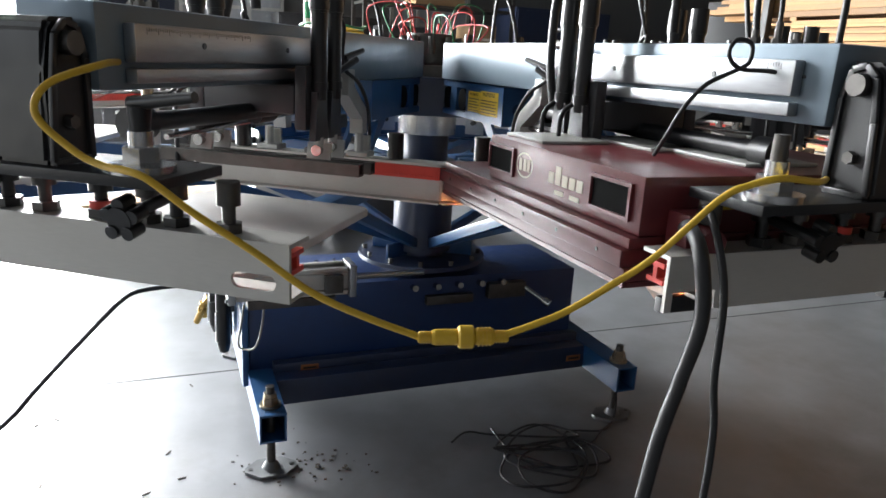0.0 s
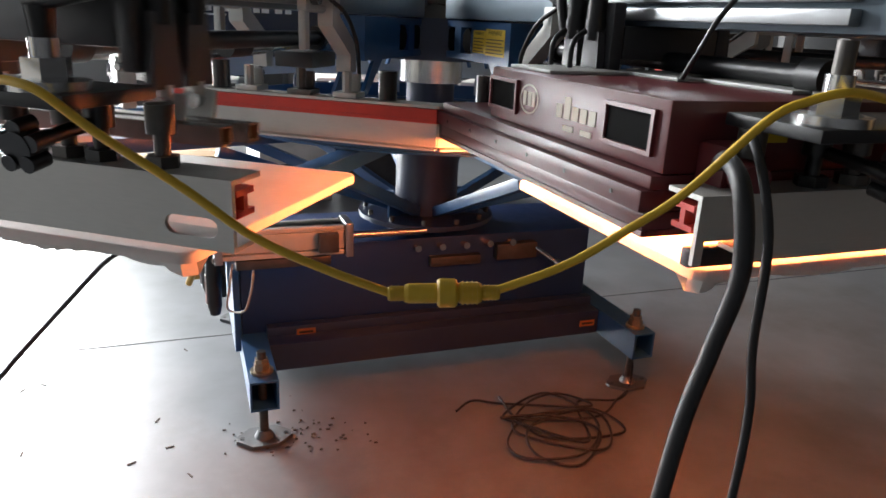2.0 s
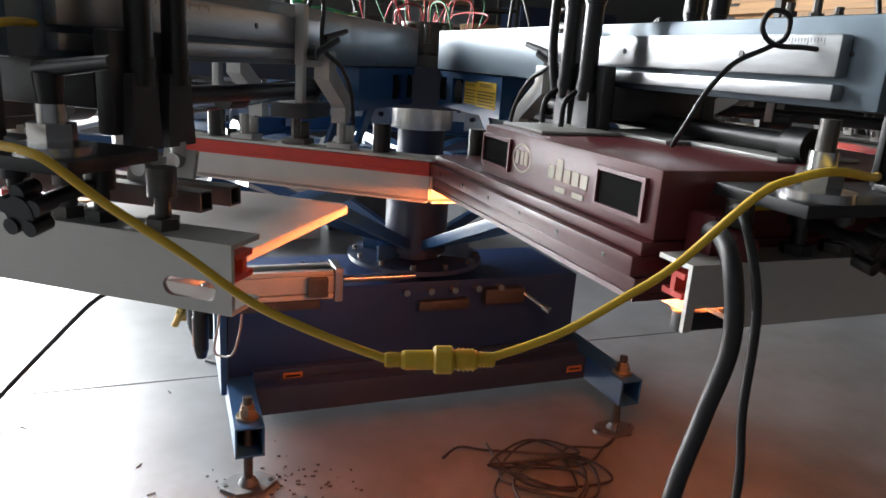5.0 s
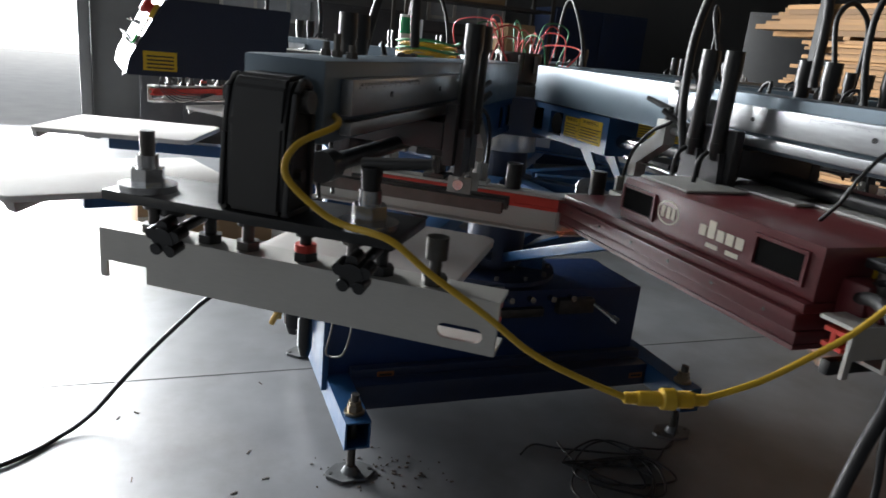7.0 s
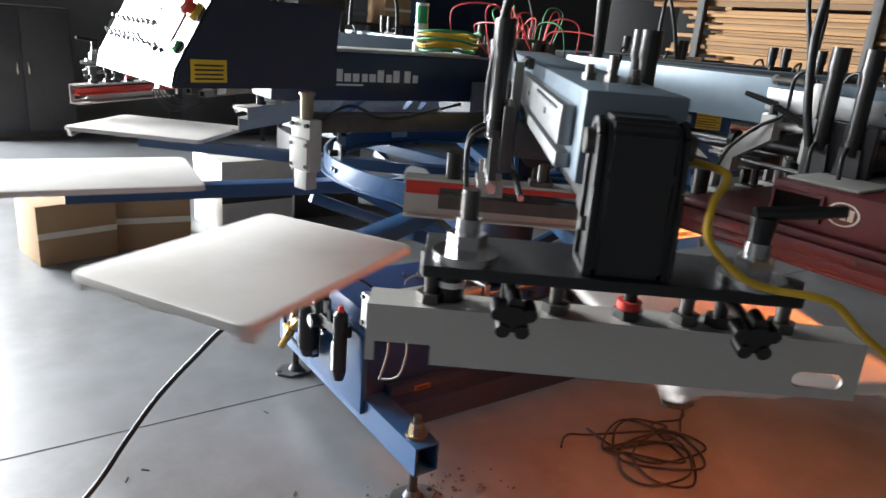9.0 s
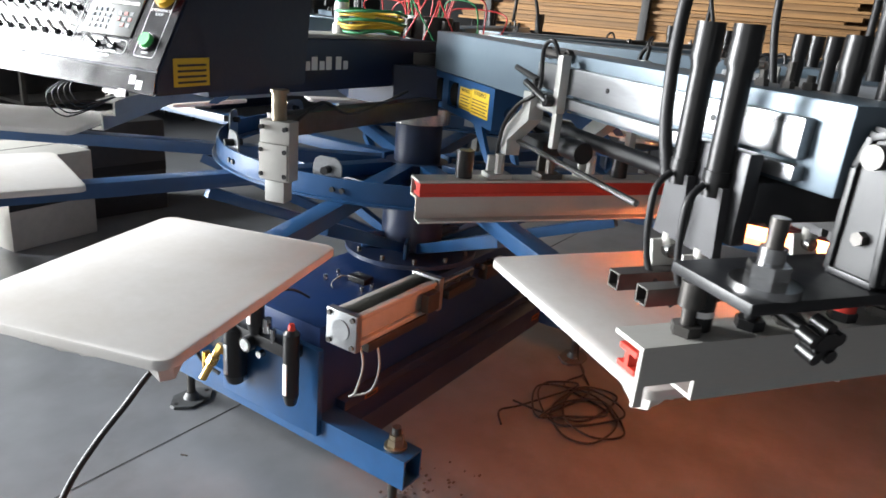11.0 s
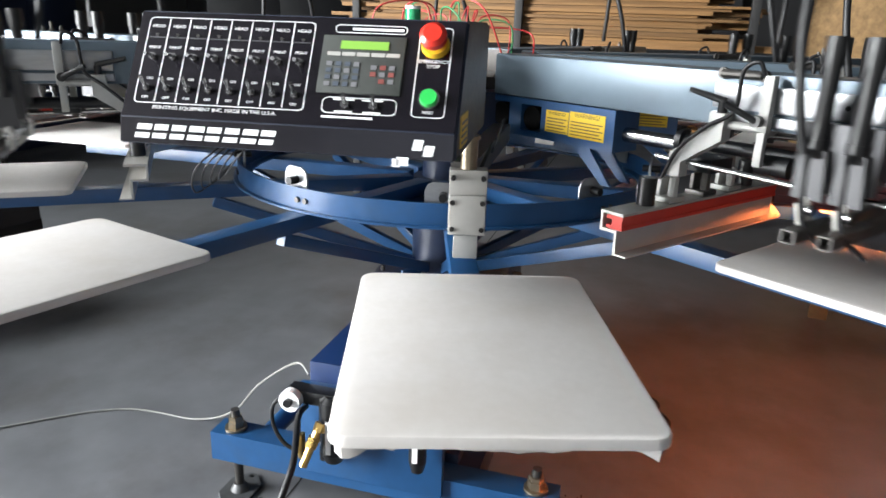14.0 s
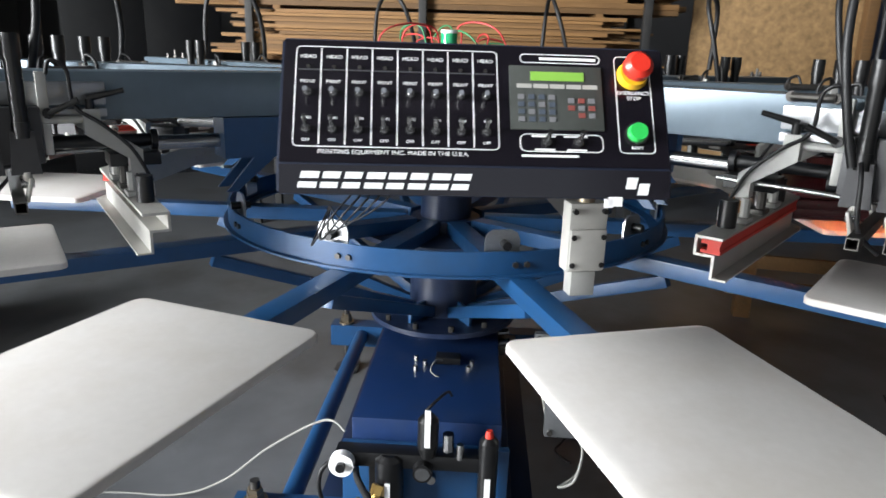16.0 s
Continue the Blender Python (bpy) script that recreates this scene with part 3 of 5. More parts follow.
def carousel_parts():
    zr = PAL_Z - 0.035
    bm = bmesh.new()
    ring(bm, 0.694, 0.702, zr, zr + 0.058, 128)
    ring(bm, 0.66, 0.716, zr - 0.006, zr, 128)
    part("rim", bm, BLUE, carousel)
    bm = bmesh.new()
    rod(bm, (0, 0, PAL_Z - 0.40), (0, 0, PAL_Z - 0.05), 0.115, 40)
    hub = part("hub", bm, NAVY, carousel)
    bm = bmesh.new()
    ring(bm, 0.115, 0.30, PAL_Z - 0.10, PAL_Z - 0.085, 64)
    part("spider_plate", bm, NAVY, carousel)
    pallets = [pallet_meshes(s) for s in (1, 2, 3)]
    for k in range(10):
        m = pose(0, 0, 0, 0, 0, 18 + 36 * k)
        d = m.to_3x3() @ Vector((1, 0, 0))
        up = Vector((0, 0, 1))
        bm = bmesh.new()
        box(bm, 0.13, 1.5, -0.03, 0.03, PAL_Z - 0.085, PAL_Z - 0.042, 0.003, m)
        part("arm", bm, BLUE, carousel)
        bm = bmesh.new()
        bar(bm, d * 0.11 + up * (PAL_Z - 0.36), d * 0.78 + up * (PAL_Z - 0.10), 0.03, 0.035)
        part("brace", bm, BLUE, carousel)
        ob = new("pallet", pallets[k % 3])
        ob.parent = carousel
        ob.matrix_basis = m
        bm = bmesh.new()
        box(bm, 1.22, 1.6, -0.045, 0.045, PAL_Z - 0.042, PAL_Z - 0.0165, 0.003, m)
        box(bm, 1.3, 1.36, -0.1, 0.1, PAL_Z - 0.04, PAL_Z - 0.0165, 0.003, m)
        box(bm, 1.50, 1.56, -0.1, 0.1, PAL_Z - 0.04, PAL_Z - 0.0165, 0.003, m)
        part("pallet_bracket", bm, ALU_DULL, carousel)
        # register tab and bolts on the rim
        bm = bmesh.new()
        mm = pose(0, 0, 0, 0, 0, 36 * k + 14.5)
        prism_pts = [(-0.044, zr + 0.02), (0.044, zr + 0.02), (0.044, zr + 0.082), (0.037, zr + 0.1), (0.022, zr + 0.108), (-0.024, zr + 0.108), (-0.037, zr + 0.1), (-0.044, zr + 0.084)]
        prism(bm, prism_pts, 0.0, 0.006)
        bmesh.ops.transform(bm, matrix=mm @ Matrix.Translation((0.682, 0, 0)) @ pose(0, 0, 0, 0, 0, 90), verts=bm.verts[:])
        tab = part("tab", bm, ALU, carousel, "bare metal register tab")
        bm = bmesh.new()
        rod(bm, mm @ Vector((0.655, 0.004, zr + 0.074)), mm @ Vector((0.71, 0.004, zr + 0.074)), 0.011, 18)
        part("stud", bm, BLACK, tab)
        for da in (-1.2, 1.2):
            q = pose(0, 0, 0, 0, 0, 18 + 36 * k + da) @ Vector((0.7, 0, zr + 0.025))
            bm = bmesh.new()
            rod(bm, q, q * 1.012 + Vector((0, 0, -q.z * 0.012)), 0.008, 6)
            part("bolt", bm, DARKSTEEL, carousel)


carousel_parts()


# ---- the fixed top of the press ----
def text_mesh(body, size, depth=0.0006):
    cu = bpy.data.curves.new("lettering", "FONT")
    cu.body, cu.size, cu.extrude, cu.align_x, cu.align_y = body, size, depth, "CENTER", "CENTER"
    ob = bpy.data.objects.new("lettering", cu)
    scene.collection.objects.link(ob)
    dg = bpy.context.evaluated_depsgraph_get()
    me = bpy.data.meshes.new_from_object(ob.evaluated_get(dg))
    bpy.data.objects.remove(ob)
    return me


def lettering(body, size, m, material, parent, depth=0.0006):
    me = text_mesh(body, size, depth)
    me.materials.clear()
    me.materials.append(material)
    ob = new("lettering", me)
    ob.parent = parent
    ob.matrix_basis = m
    return ob


def hub_head():
    t = thing("hub_head", Matrix.Translation((CX, CY, 0)), "dark blue central head of the press under tangled air lines", "machine head")
    bm = bmesh.new()
    rod(bm, (0, 0, 1.135), (0, 0, 1.262), 0.30, 10)
    part("drum", bm, NAVY, t)
    bm = bmesh.new()
    rod(bm, (0, 0, 1.262), (0, 0, 1.30), 0.2, 32)
    rod(bm, (0, 0, 1.30), (0, 0, 1.37), 0.07, 20)
    part("collar", bm, DARKSTEEL, t)
    bm = bmesh.new()
    rod(bm, (0, 0, 1.05), (0, 0, 1.135), 0.11, 32)
    part("bearing", bm, STEEL, t)
    return t


hub_head()


def air_tangle():
    rnd = random.Random(5)
    t = thing("air_lines", Matrix.Translation((CX, CY, 1.36)), "tangle of red air lines and fittings over the hub", "air lines")
    bm = bmesh.new()
    rod(bm, (0, 0, -0.05), (0, 0, 0.05), 0.09, 24)
    part("manifold", bm, DARKSTEEL, t)
    for i in range(10):
        a = radians(36 * i)
        bm = bmesh.new()
        rod(bm, (0.105 * math.cos(a), 0.105 * math.sin(a), -0.02), (0.105 * math.cos(a), 0.105 * math.sin(a), 0.04), 0.013, 10)
        part("fitting", bm, DARKSTEEL, t)
    for i in range(16):
        a = radians(22.5 * i + rnd.uniform(-12, 12))
        b = a + rnd.uniform(-0.9, 0.9)
        r, h = rnd.uniform(0.16, 0.27), rnd.uniform(0.08, 0.16)
        tube([(0.07 * math.cos(a), 0.07 * math.sin(a), 0.03), (0.1 * math.cos(a), 0.1 * math.sin(a), h), (r * math.cos((a + b) / 2), r * math.sin((a + b) / 2), h * 0.9), (r * math.cos(b), r * math.sin(b), -0.02)], 0.0026, "red_line" if i % 4 else "green_line", REDWIRE if i % 4 else GREENWIRE, t, 8)
    return t


air_tangle()


def overhead_boom():
    t = thing("overhead_boom", spoke(180), "dark blue arm that carries the control panel", "boom")
    bm = bmesh.new()
    box(bm, 0.05, 0.98, -0.075, 0.085, 1.195, 1.335, 0.006)
    part("beam", bm, NAVY, t)
    bm = bmesh.new()
    box(bm, 0.25, 0.9, -0.07, 0.08, 1.336, 1.346, 0.002)
    part("cover", bm, ALU_DULL, t)
    # maker's mark on both sides as plain shapes
    bm = bmesh.new()
    for i in range(24):
        a0, a1 = 2 * math.pi * i / 24, 2 * math.pi * (i + 1) / 24
        q = [(0.845 + r * 0.05 * math.cos(a), r * 0.021 * math.sin(a) + 1.268) for r, a in ((1, a0), (1, a1), (0.84, a1), (0.84, a0))]
        bm.faces.new([bm.verts.new((x, 0.0862, z)) for x, z in q])
    for x0, x1 in ((0.822, 0.84), (0.85, 0.868)):
        box(bm, x0, x1, 0.0855, 0.0865, 1.257, 1.279)
    for i in range(10):
        x = 0.782 - i * 0.028 - (0.012 if i > 7 else 0)
        box(bm, x - 0.022, x - (0.0 if i % 3 else 0.003), 0.0855, 0.0865, 1.252, 1.288 if i in (0, 5, 7, 8) else 1.276)
    box(bm, 0.69, 0.78, 0.0855, 0.0865, 1.24, 1.245)
    part("maker_mark", bm, WHITE, t, "pale maker's mark in plain shapes")
    # lower bearing arm with the locking cylinder's support
    bm = bmesh.new()
    bar(bm, (0.28, 0.24, 1.155), (0.97, 0.30, 1.165), 0.05, 0.05)
    part("lock_bar", bm, DARKSTEEL, t)
    return t


overhead_boom()


def lock_cylinder():
    t = thing("lock_cylinder", spoke(195.0, 1.018, 0.013) @ Matrix.Translation((0, 0.051, 0)), "pale grey pneumatic locking cylinder block over the rim", "cylinder")
    bm = bmesh.new()
    box(bm, -0.02, 0.02, -0.038, 0.038, 1.03, 1.165, 0.003)
    part("body", bm, PALEGREY, t)
    bm = bmesh.new()
    box(bm, 0.0202, 0.027, -0.036, 0.036, 1.035, 1.115, 0.002)
    part("face_plate", bm, PALEGREY, t)
    bm = bmesh.new()
    box(bm, -0.018, 0.018, -0.026, 0.024, 0.98, 1.03, 0.003)
    part("locking_foot", bm, ALU_DULL, t)
    bm = bmesh.new()
    rod(bm, (0, 0, 1.165), (0, 0, 1.225), 0.017, 20)
    rod(bm, (0, 0, 1.225), (0, 0, 1.232), 0.021, 20)
    part("rod", bm, BRASSY, t)
    for y in (-0.03, 0.03):
        for z in (1.045, 1.1, 1.15):
            bm = bmesh.new()
            rod(bm, (0.02, y, z), (0.0295, y, z), 0.0055, 8)
            part("screw", bm, BLACK, t)
    tube([(-0.02, 0.02, 1.15), (-0.1, 0.05, 1.2), (-0.25, 0.06, 1.16), (-0.5, 0.1, 1.2)], 0.004, "air_line", RUBBER, t)
    return t


lock_cylinder()


def signal_beacon():
    t = thing("signal_beacon", Matrix.Translation((0.20, 0.455, 1.346)), "small green and white signal beacon on the arm", "beacon")
    for z0, z1, m, n in ((0, 0.028, PALEGREY, "base"), (0.028, 0.088, WHITE, "white_lens"), (0.088, 0.142, GREENLENS, "green_lens"), (0.142, 0.15, WHITE, "cap")):
        bm = bmesh.new()
        rod(bm, (0, 0, z0), (0, 0, z1), 0.021 if n != "base" else 0.026, 28)
        part(n, bm, m, t)


signal_beacon()


def hose_coil():
    rnd = random.Random(3)
    t = thing("wire_coil", Matrix.Translation((0.27, 0.40, 1.352)), "loose coil of yellow and green wire on the arm", "wire coil")
    for i in range(7):
        r = rnd.uniform(0.085, 0.115)
        z = 0.006 + 0.009 * i
        pts = [(r * math.cos(a), r * 0.9 * math.sin(a), z + rnd.uniform(-0.004, 0.008)) for a in (2 * math.pi * k / 9 + i for k in range(10))]
        tube(pts, 0.004, "loop", YELLOW if i % 3 else GREENWIRE, t, 6)


hose_coil()


# ---- control panel ----
def control_panel():
    t = thing("operator_console", spoke(187.1, 1.256, 1.3685) @ Matrix.Translation((0, -0.062, 0)), "black control panel box with switches, display and stop button", "control panel")
    W = 0.272
    # side outline, x outwards and z up: sloping face, then a steeper lower lip
    A, B, C = Vector((-0.005, 0.088)), Vector((0.088, -0.073)), Vector((0.097, -0.114))
    bm = bmesh.new()
    prism(bm, [(-0.34, 0.088), (A.x, A.y), (B.x, B.y), (C.x, C.y), (-0.32, -0.114)], -W, W)
    bmesh.ops.bevel(bm, geom=bm.edges[:], offset=0.004, segments=2, affect="EDGES")
    part("housing", bm, PANELBLUE, t, "navy painted sheet steel housing")
    d = (B - A).normalized()
    nrm = Vector((-d.y, d.x))
    nrm = nrm if nrm.x > 0 else -nrm
    # face frame: u to the viewer's right, v up the slope, w out of the face
    mid = (A + B) / 2
    face = Matrix(((0, -d.x, nrm.x, mid.x), (1, 0, 0, 0), (0, -d.y, nrm.y, mid.y), (0, 0, 0, 1))) @ Matrix.Diagonal((1, 0.9, 1, 1))
    H = (B - A).length / 0.9
    l = C - B
    ln = Vector((-l.y, l.x)).normalized()
    ln = ln if ln.x > 0 else -ln
    lm = (B + C) / 2
    lip = Matrix(((0, -l.normalized().x, ln.x, lm.x), (1, 0, 0, 0), (0, -l.normalized().y, ln.y, lm.y), (0, 0, 0, 1)))

    def flat(name, u0, u1, v0, v1, h, material, parent, base=face, w0=0.0, bevel=0.0, label=""):
        bm = bmesh.new()
        box(bm, u0, u1, v0, v1, w0, w0 + h, bevel, base)
        return part(name, bm, material, parent, label)

    overlay = flat("face_overlay", -W + 0.004, W - 0.004, -H / 2 + 0.002, H / 2 - 0.003, 0.0016, BLACKFACE, t, label="black printed face")
    flat("lip_overlay", -W + 0.004, W - 0.004, -l.length / 2 + 0.002, l.length / 2 - 0.001, 0.0016, BLACKFACE, t, lip)

    def outline(u0, u1, v0, v1, r=0.008, th=0.0016):
        bm = bmesh.new()
        pts = []
        for cu, cv, a0 in ((u1 - r, v1 - r, 0), (u0 + r, v1 - r, 90), (u0 + r, v0 + r, 180), (u1 - r, v0 + r, 270)):
            for k in range(5):
                a = radians(a0 + 22.5 * k)
                pts.append((cu, cv, r, a))
        o = [bm.verts.new(face @ Vector((cu + q * math.cos(a), cv + q * math.sin(a), 0.0022))) for cu, cv, q, a in pts]
        i = [bm.verts.new(face @ Vector((cu + (q - th) * math.cos(a), cv + (q - th) * math.sin(a), 0.0022))) for cu, cv, q, a in pts]
        for k in range(len(o)):
            bm.faces.new((o[k], o[(k + 1) % len(o)], i[(k + 1) % len(o)], i[k]))
        return part("printed_border", bm, WHITE, overlay)

    def word(body, u, v, size, base=face, parent=None):
        lettering(body, size, base @ Matrix.Translation((u, v, 0.0022)), WHITE, parent or overlay, 0.0003)

    u0, u1 = -0.252, 0.03
    outline(u0, u1, -0.077, 0.09)
    outline(0.062, 0.178, 0.072, 0.088, 0.007)
    outline(0.058, 0.176, -0.078, -0.048, 0.01)
    outline(0.198, 0.25, -0.078, 0.088, 0.008)
    flat("printed_bar", 0.09, 0.172, 0.0775, 0.0825, 0.0005, WHITE, overlay, w0=0.0016)
    flat("printed_line", u0 + 0.004, u1 - 0.004, 0.049, 0.0515, 0.0004, DARKGREYPRINT, overlay, w0=0.0016)
    step = (u1 - u0) / 8
    for i in range(8):
        u = u0 + step * (i + 0.5)
        if i:
            flat("printed_line", u - step / 2 - 0.0009, u - step / 2 + 0.0009, -0.073, 0.087, 0.0005, WHITE, overlay, w0=0.0016)
        word("HEAD", u, 0.072, 0.0085)
        word("PRINT", u, 0.030, 0.0075)
        word("ON", u + 0.002, -0.030, 0.0065)
        word("OFF", u, -0.066, 0.0065)
        bm = bmesh.new()
        rod(bm, face @ Vector((u, 0.055, 0.0016)), face @ Vector((u, 0.055, 0.004)), 0.0025, 8)
        part("pilot_lamp", bm, DARKSTEEL, t)
        for v, big in ((0.012, True), (-0.048, False)):
            bm = bmesh.new()
            rod(bm, face @ Vector((u, v, 0.0016)), face @ Vector((u, v, 0.005)), 0.0065, 6)
            rod(bm, face @ Vector((u, v, 0.005)), face @ Vector((u, v, 0.009)), 0.0045, 14)
            rod(bm, face @ Vector((u, v, 0.008)), face @ Vector((u - 0.001, v + (0.011 if not big else -0.006), 0.024)), 0.0022, 10, 0.0036)
            part("toggle_switch", bm, STEEL, t, "chrome toggle switch")
    word("PRINTING EQUIPMENT INC. MADE IN THE U.S.A.", -0.115, -0.0845, 0.0095)
    flat("printed_bar", 0.06, 0.14, -0.0862, -0.0825, 0.0004, WHITE, overlay, w0=0.0016)
    # display and keypad
    pad = flat("keypad", 0.046, 0.178, -0.042, 0.066, 0.003, KEYPAD, t, w0=0.0016, bevel=0.001, label="grey membrane keypad")
    flat("display", 0.076, 0.152, 0.040, 0.055, 0.0012, LCD, pad, w0=0.0048, label="green lit display")
    for i in range(5):
        flat("soft_key", 0.056 + i * 0.0235, 0.077 + i * 0.0235, 0.027, 0.034, 0.001, PALEGREY, pad, w0=0.0046)
    for i in range(4):
        for j in range(4):
            flat("key", 0.057 + i * 0.0145, 0.066 + i * 0.0145, 0.008 - j * 0.0125, 0.016 - j * 0.0125, 0.0012, KEYBLUE if (i + j) % 3 else KEYGREY, pad, w0=0.0046)
    for i, j in ((0, 1), (1, 0), (1, 1), (1, 2), (2, 1), (2, 0), (0, 2), (2, 2)):
        flat("arrow_key", 0.128 + i * 0.0145, 0.137 + i * 0.0145, -0.022 + j * 0.0125, -0.014 + j * 0.0125, 0.0012, KEYRED if (i + j) % 2 else KEYGREY, pad, w0=0.0046)
    for u in (0.095, 0.14):
        bm = bmesh.new()
        rod(bm, face @ Vector((u, -0.062, 0.0016)), face @ Vector((u, -0.062, 0.006)), 0.0075, 6)
        rod(bm, face @ Vector((u, -0.062, 0.006)), face @ Vector((u + 0.002, -0.055, 0.026)), 0.0025, 10, 0.004)
        part("toggle_switch", bm, STEEL, t, "chrome toggle switch")
        flat("printed_bar", u - 0.02, u + 0.014, -0.0535, -0.0505, 0.0004, WHITE, overlay, w0=0.0016)
        flat("printed_bar", u - 0.016, u + 0.012, -0.0755, -0.0725, 0.0004, WHITE, overlay, w0=0.0016)
    # stop and reset buttons
    c = Vector((0.224, 0.056))
    bm = bmesh.new()
    rod(bm, face @ Vector((c.x, c.y - 0.001, 0.0016)), face @ Vector((c.x, c.y - 0.001, 0.012)), 0.0225, 32, 0.02)
    stop = part("stop_base", bm, YELLOWBTN, t, "yellow collar of the stop button")
    bm = bmesh.new()
    rod(bm, face @ Vector((c.x, c.y, 0.012)), face @ Vector((c.x, c.y, 0.022)), 0.014, 24)
    rod(bm, face @ Vector((c.x, c.y, 0.022)), face @ Vector((c.x, c.y, 0.033)), 0.0205, 32)
    rod(bm, face @ Vector((c.x, c.y, 0.033)), face @ Vector((c.x, c.y, 0.039)), 0.0205, 32, 0.014)
    part("stop_button", bm, REDBTN, stop, "red mushroom stop button")
    word("EMERGENCY", c.x, 0.024, 0.0085)
    word("STOP", c.x, 0.015, 0.0085)
    bm = bmesh.new()
    rod(bm, face @ Vector((c.x, -0.045, 0.0016)), face @ Vector((c.x, -0.045, 0.007)), 0.0165, 28)
    rb = part("button_ring", bm, STEEL, t)
    bm = bmesh.new()
    rod(bm, face @ Vector((c.x, -0.045, 0.007)), face @ Vector((c.x, -0.045, 0.014)), 0.014, 28, 0.0125)
    part("green_button", bm, GREENBTN, rb, "green reset button")
    word("RESET", c.x, -0.0685, 0.0065)
    # product mark on the lip as slanted plain bars
    for i in range(8):
        ua, wu = -0.244 + i * 0.0295, (0.0235 if i % 3 else 0.025)
        for v0, v1 in ((-0.011, -0.003), (0.002, 0.011)):
            bm = bmesh.new()
            bm.faces.new([bm.verts.new(lip @ Vector((ua + du + 0.27 * (dv + 0.011), dv, 0.0022))) for du, dv in ((0.0, v0), (wu, v0), (wu, v1), (0.0, v1))])
            part("product_mark", bm, WHITE, t, "white slanted plain bar of the product mark")
    bm = bmesh.new()
    for ua, va in ((0.205, 0.002), (0.222, -0.006)):
        bm.faces.new([bm.verts.new(lip @ Vector((ua + du, va + dv, 0.0022))) for du, dv in ((0.0, -0.008), (0.015, -0.008), (0.018, 0.008), (0.003, 0.008))])
    part("product_mark", bm, WHITE, t)
    bm = bmesh.new()
    for a, b in (((0.182, -0.03), (0.201, -0.017)), ((0.176, -0.032), (0.188, -0.02))):
        box(bm, a[0], b[0], a[1], b[1], 0.0015, 0.003, 0, lip)
    part("torn_label", bm, WHITE, t, "torn scrap of white label")
    # sides: yellow sticker and door hinge
    for y in (W, -W):
        s = 1 if y > 0 else -1
        bm = bmesh.new()
        box(bm, -0.03, 0.055, min(y, y + s * 0.0012), max(y, y + s * 0.0012), -0.1, -0.05)
        st = part("sticker", bm, STICKER, t, "yellow warning sticker")
        bm = bmesh.new()
        for k in range(4):
            z = -0.062 - k * 0.01
            box(bm, -0.022, 0.046, min(y + s * 0.0012, y + s * 0.0018), max(y + s * 0.0012, y + s * 0.0018), z - 0.0025, z + 0.0015)
        part("printed_bar", bm, BLACK, st)
    # wires hanging out underneath
    for k in range(5):
        tube([(-0.06 - 0.01 * k, -0.1 - 0.012 * k, -0.113), (-0.03, -0.13 - 0.02 * k, -0.15 - 0.006 * k), (-0.10, -0.19 - 0.015 * k, -0.20 - 0.01 * k), (-0.22, -0.23, -0.20)], 0.0016, "wire", RUBBER, t, 6)
    return t


control_panel()


# ---- print heads ----
def slotted_web(bm, x0, x1, outline, s0, s1, z0, z1):
    """A plate across x, its outline in (y, z), with one slot with round ends."""
    r, zc = (z1 - z0) / 2, (z0 + z1) / 2
    slot = []
    for yc, start in ((s1 - r, -90), (s0 + r, 90)):
        for k in range(7):
            a = radians(start + 30 * k)
            slot.append((yc + r * math.cos(a), zc + r * math.sin(a)))
    loops = {}
    for x in (x0, x1):
        edges = []
        for pts in (outline, slot):
            vs = [bm.verts.new((x, y, z)) for y, z in pts]
            loops.setdefault(len(pts), []).append(vs)
            edges += [bm.edges.new((vs[k], vs[(k + 1) % len(vs)])) for k in range(len(vs))]
        bmesh.ops.triangle_fill(bm, use_beauty=True, use_dissolve=False, edges=edges)
    for a, b in loops.values():
        for k in range(len(a)):
            bm.faces.new((a[k], b[k], b[(k + 1) % len(a)], a[(k + 1) % len(a)]))


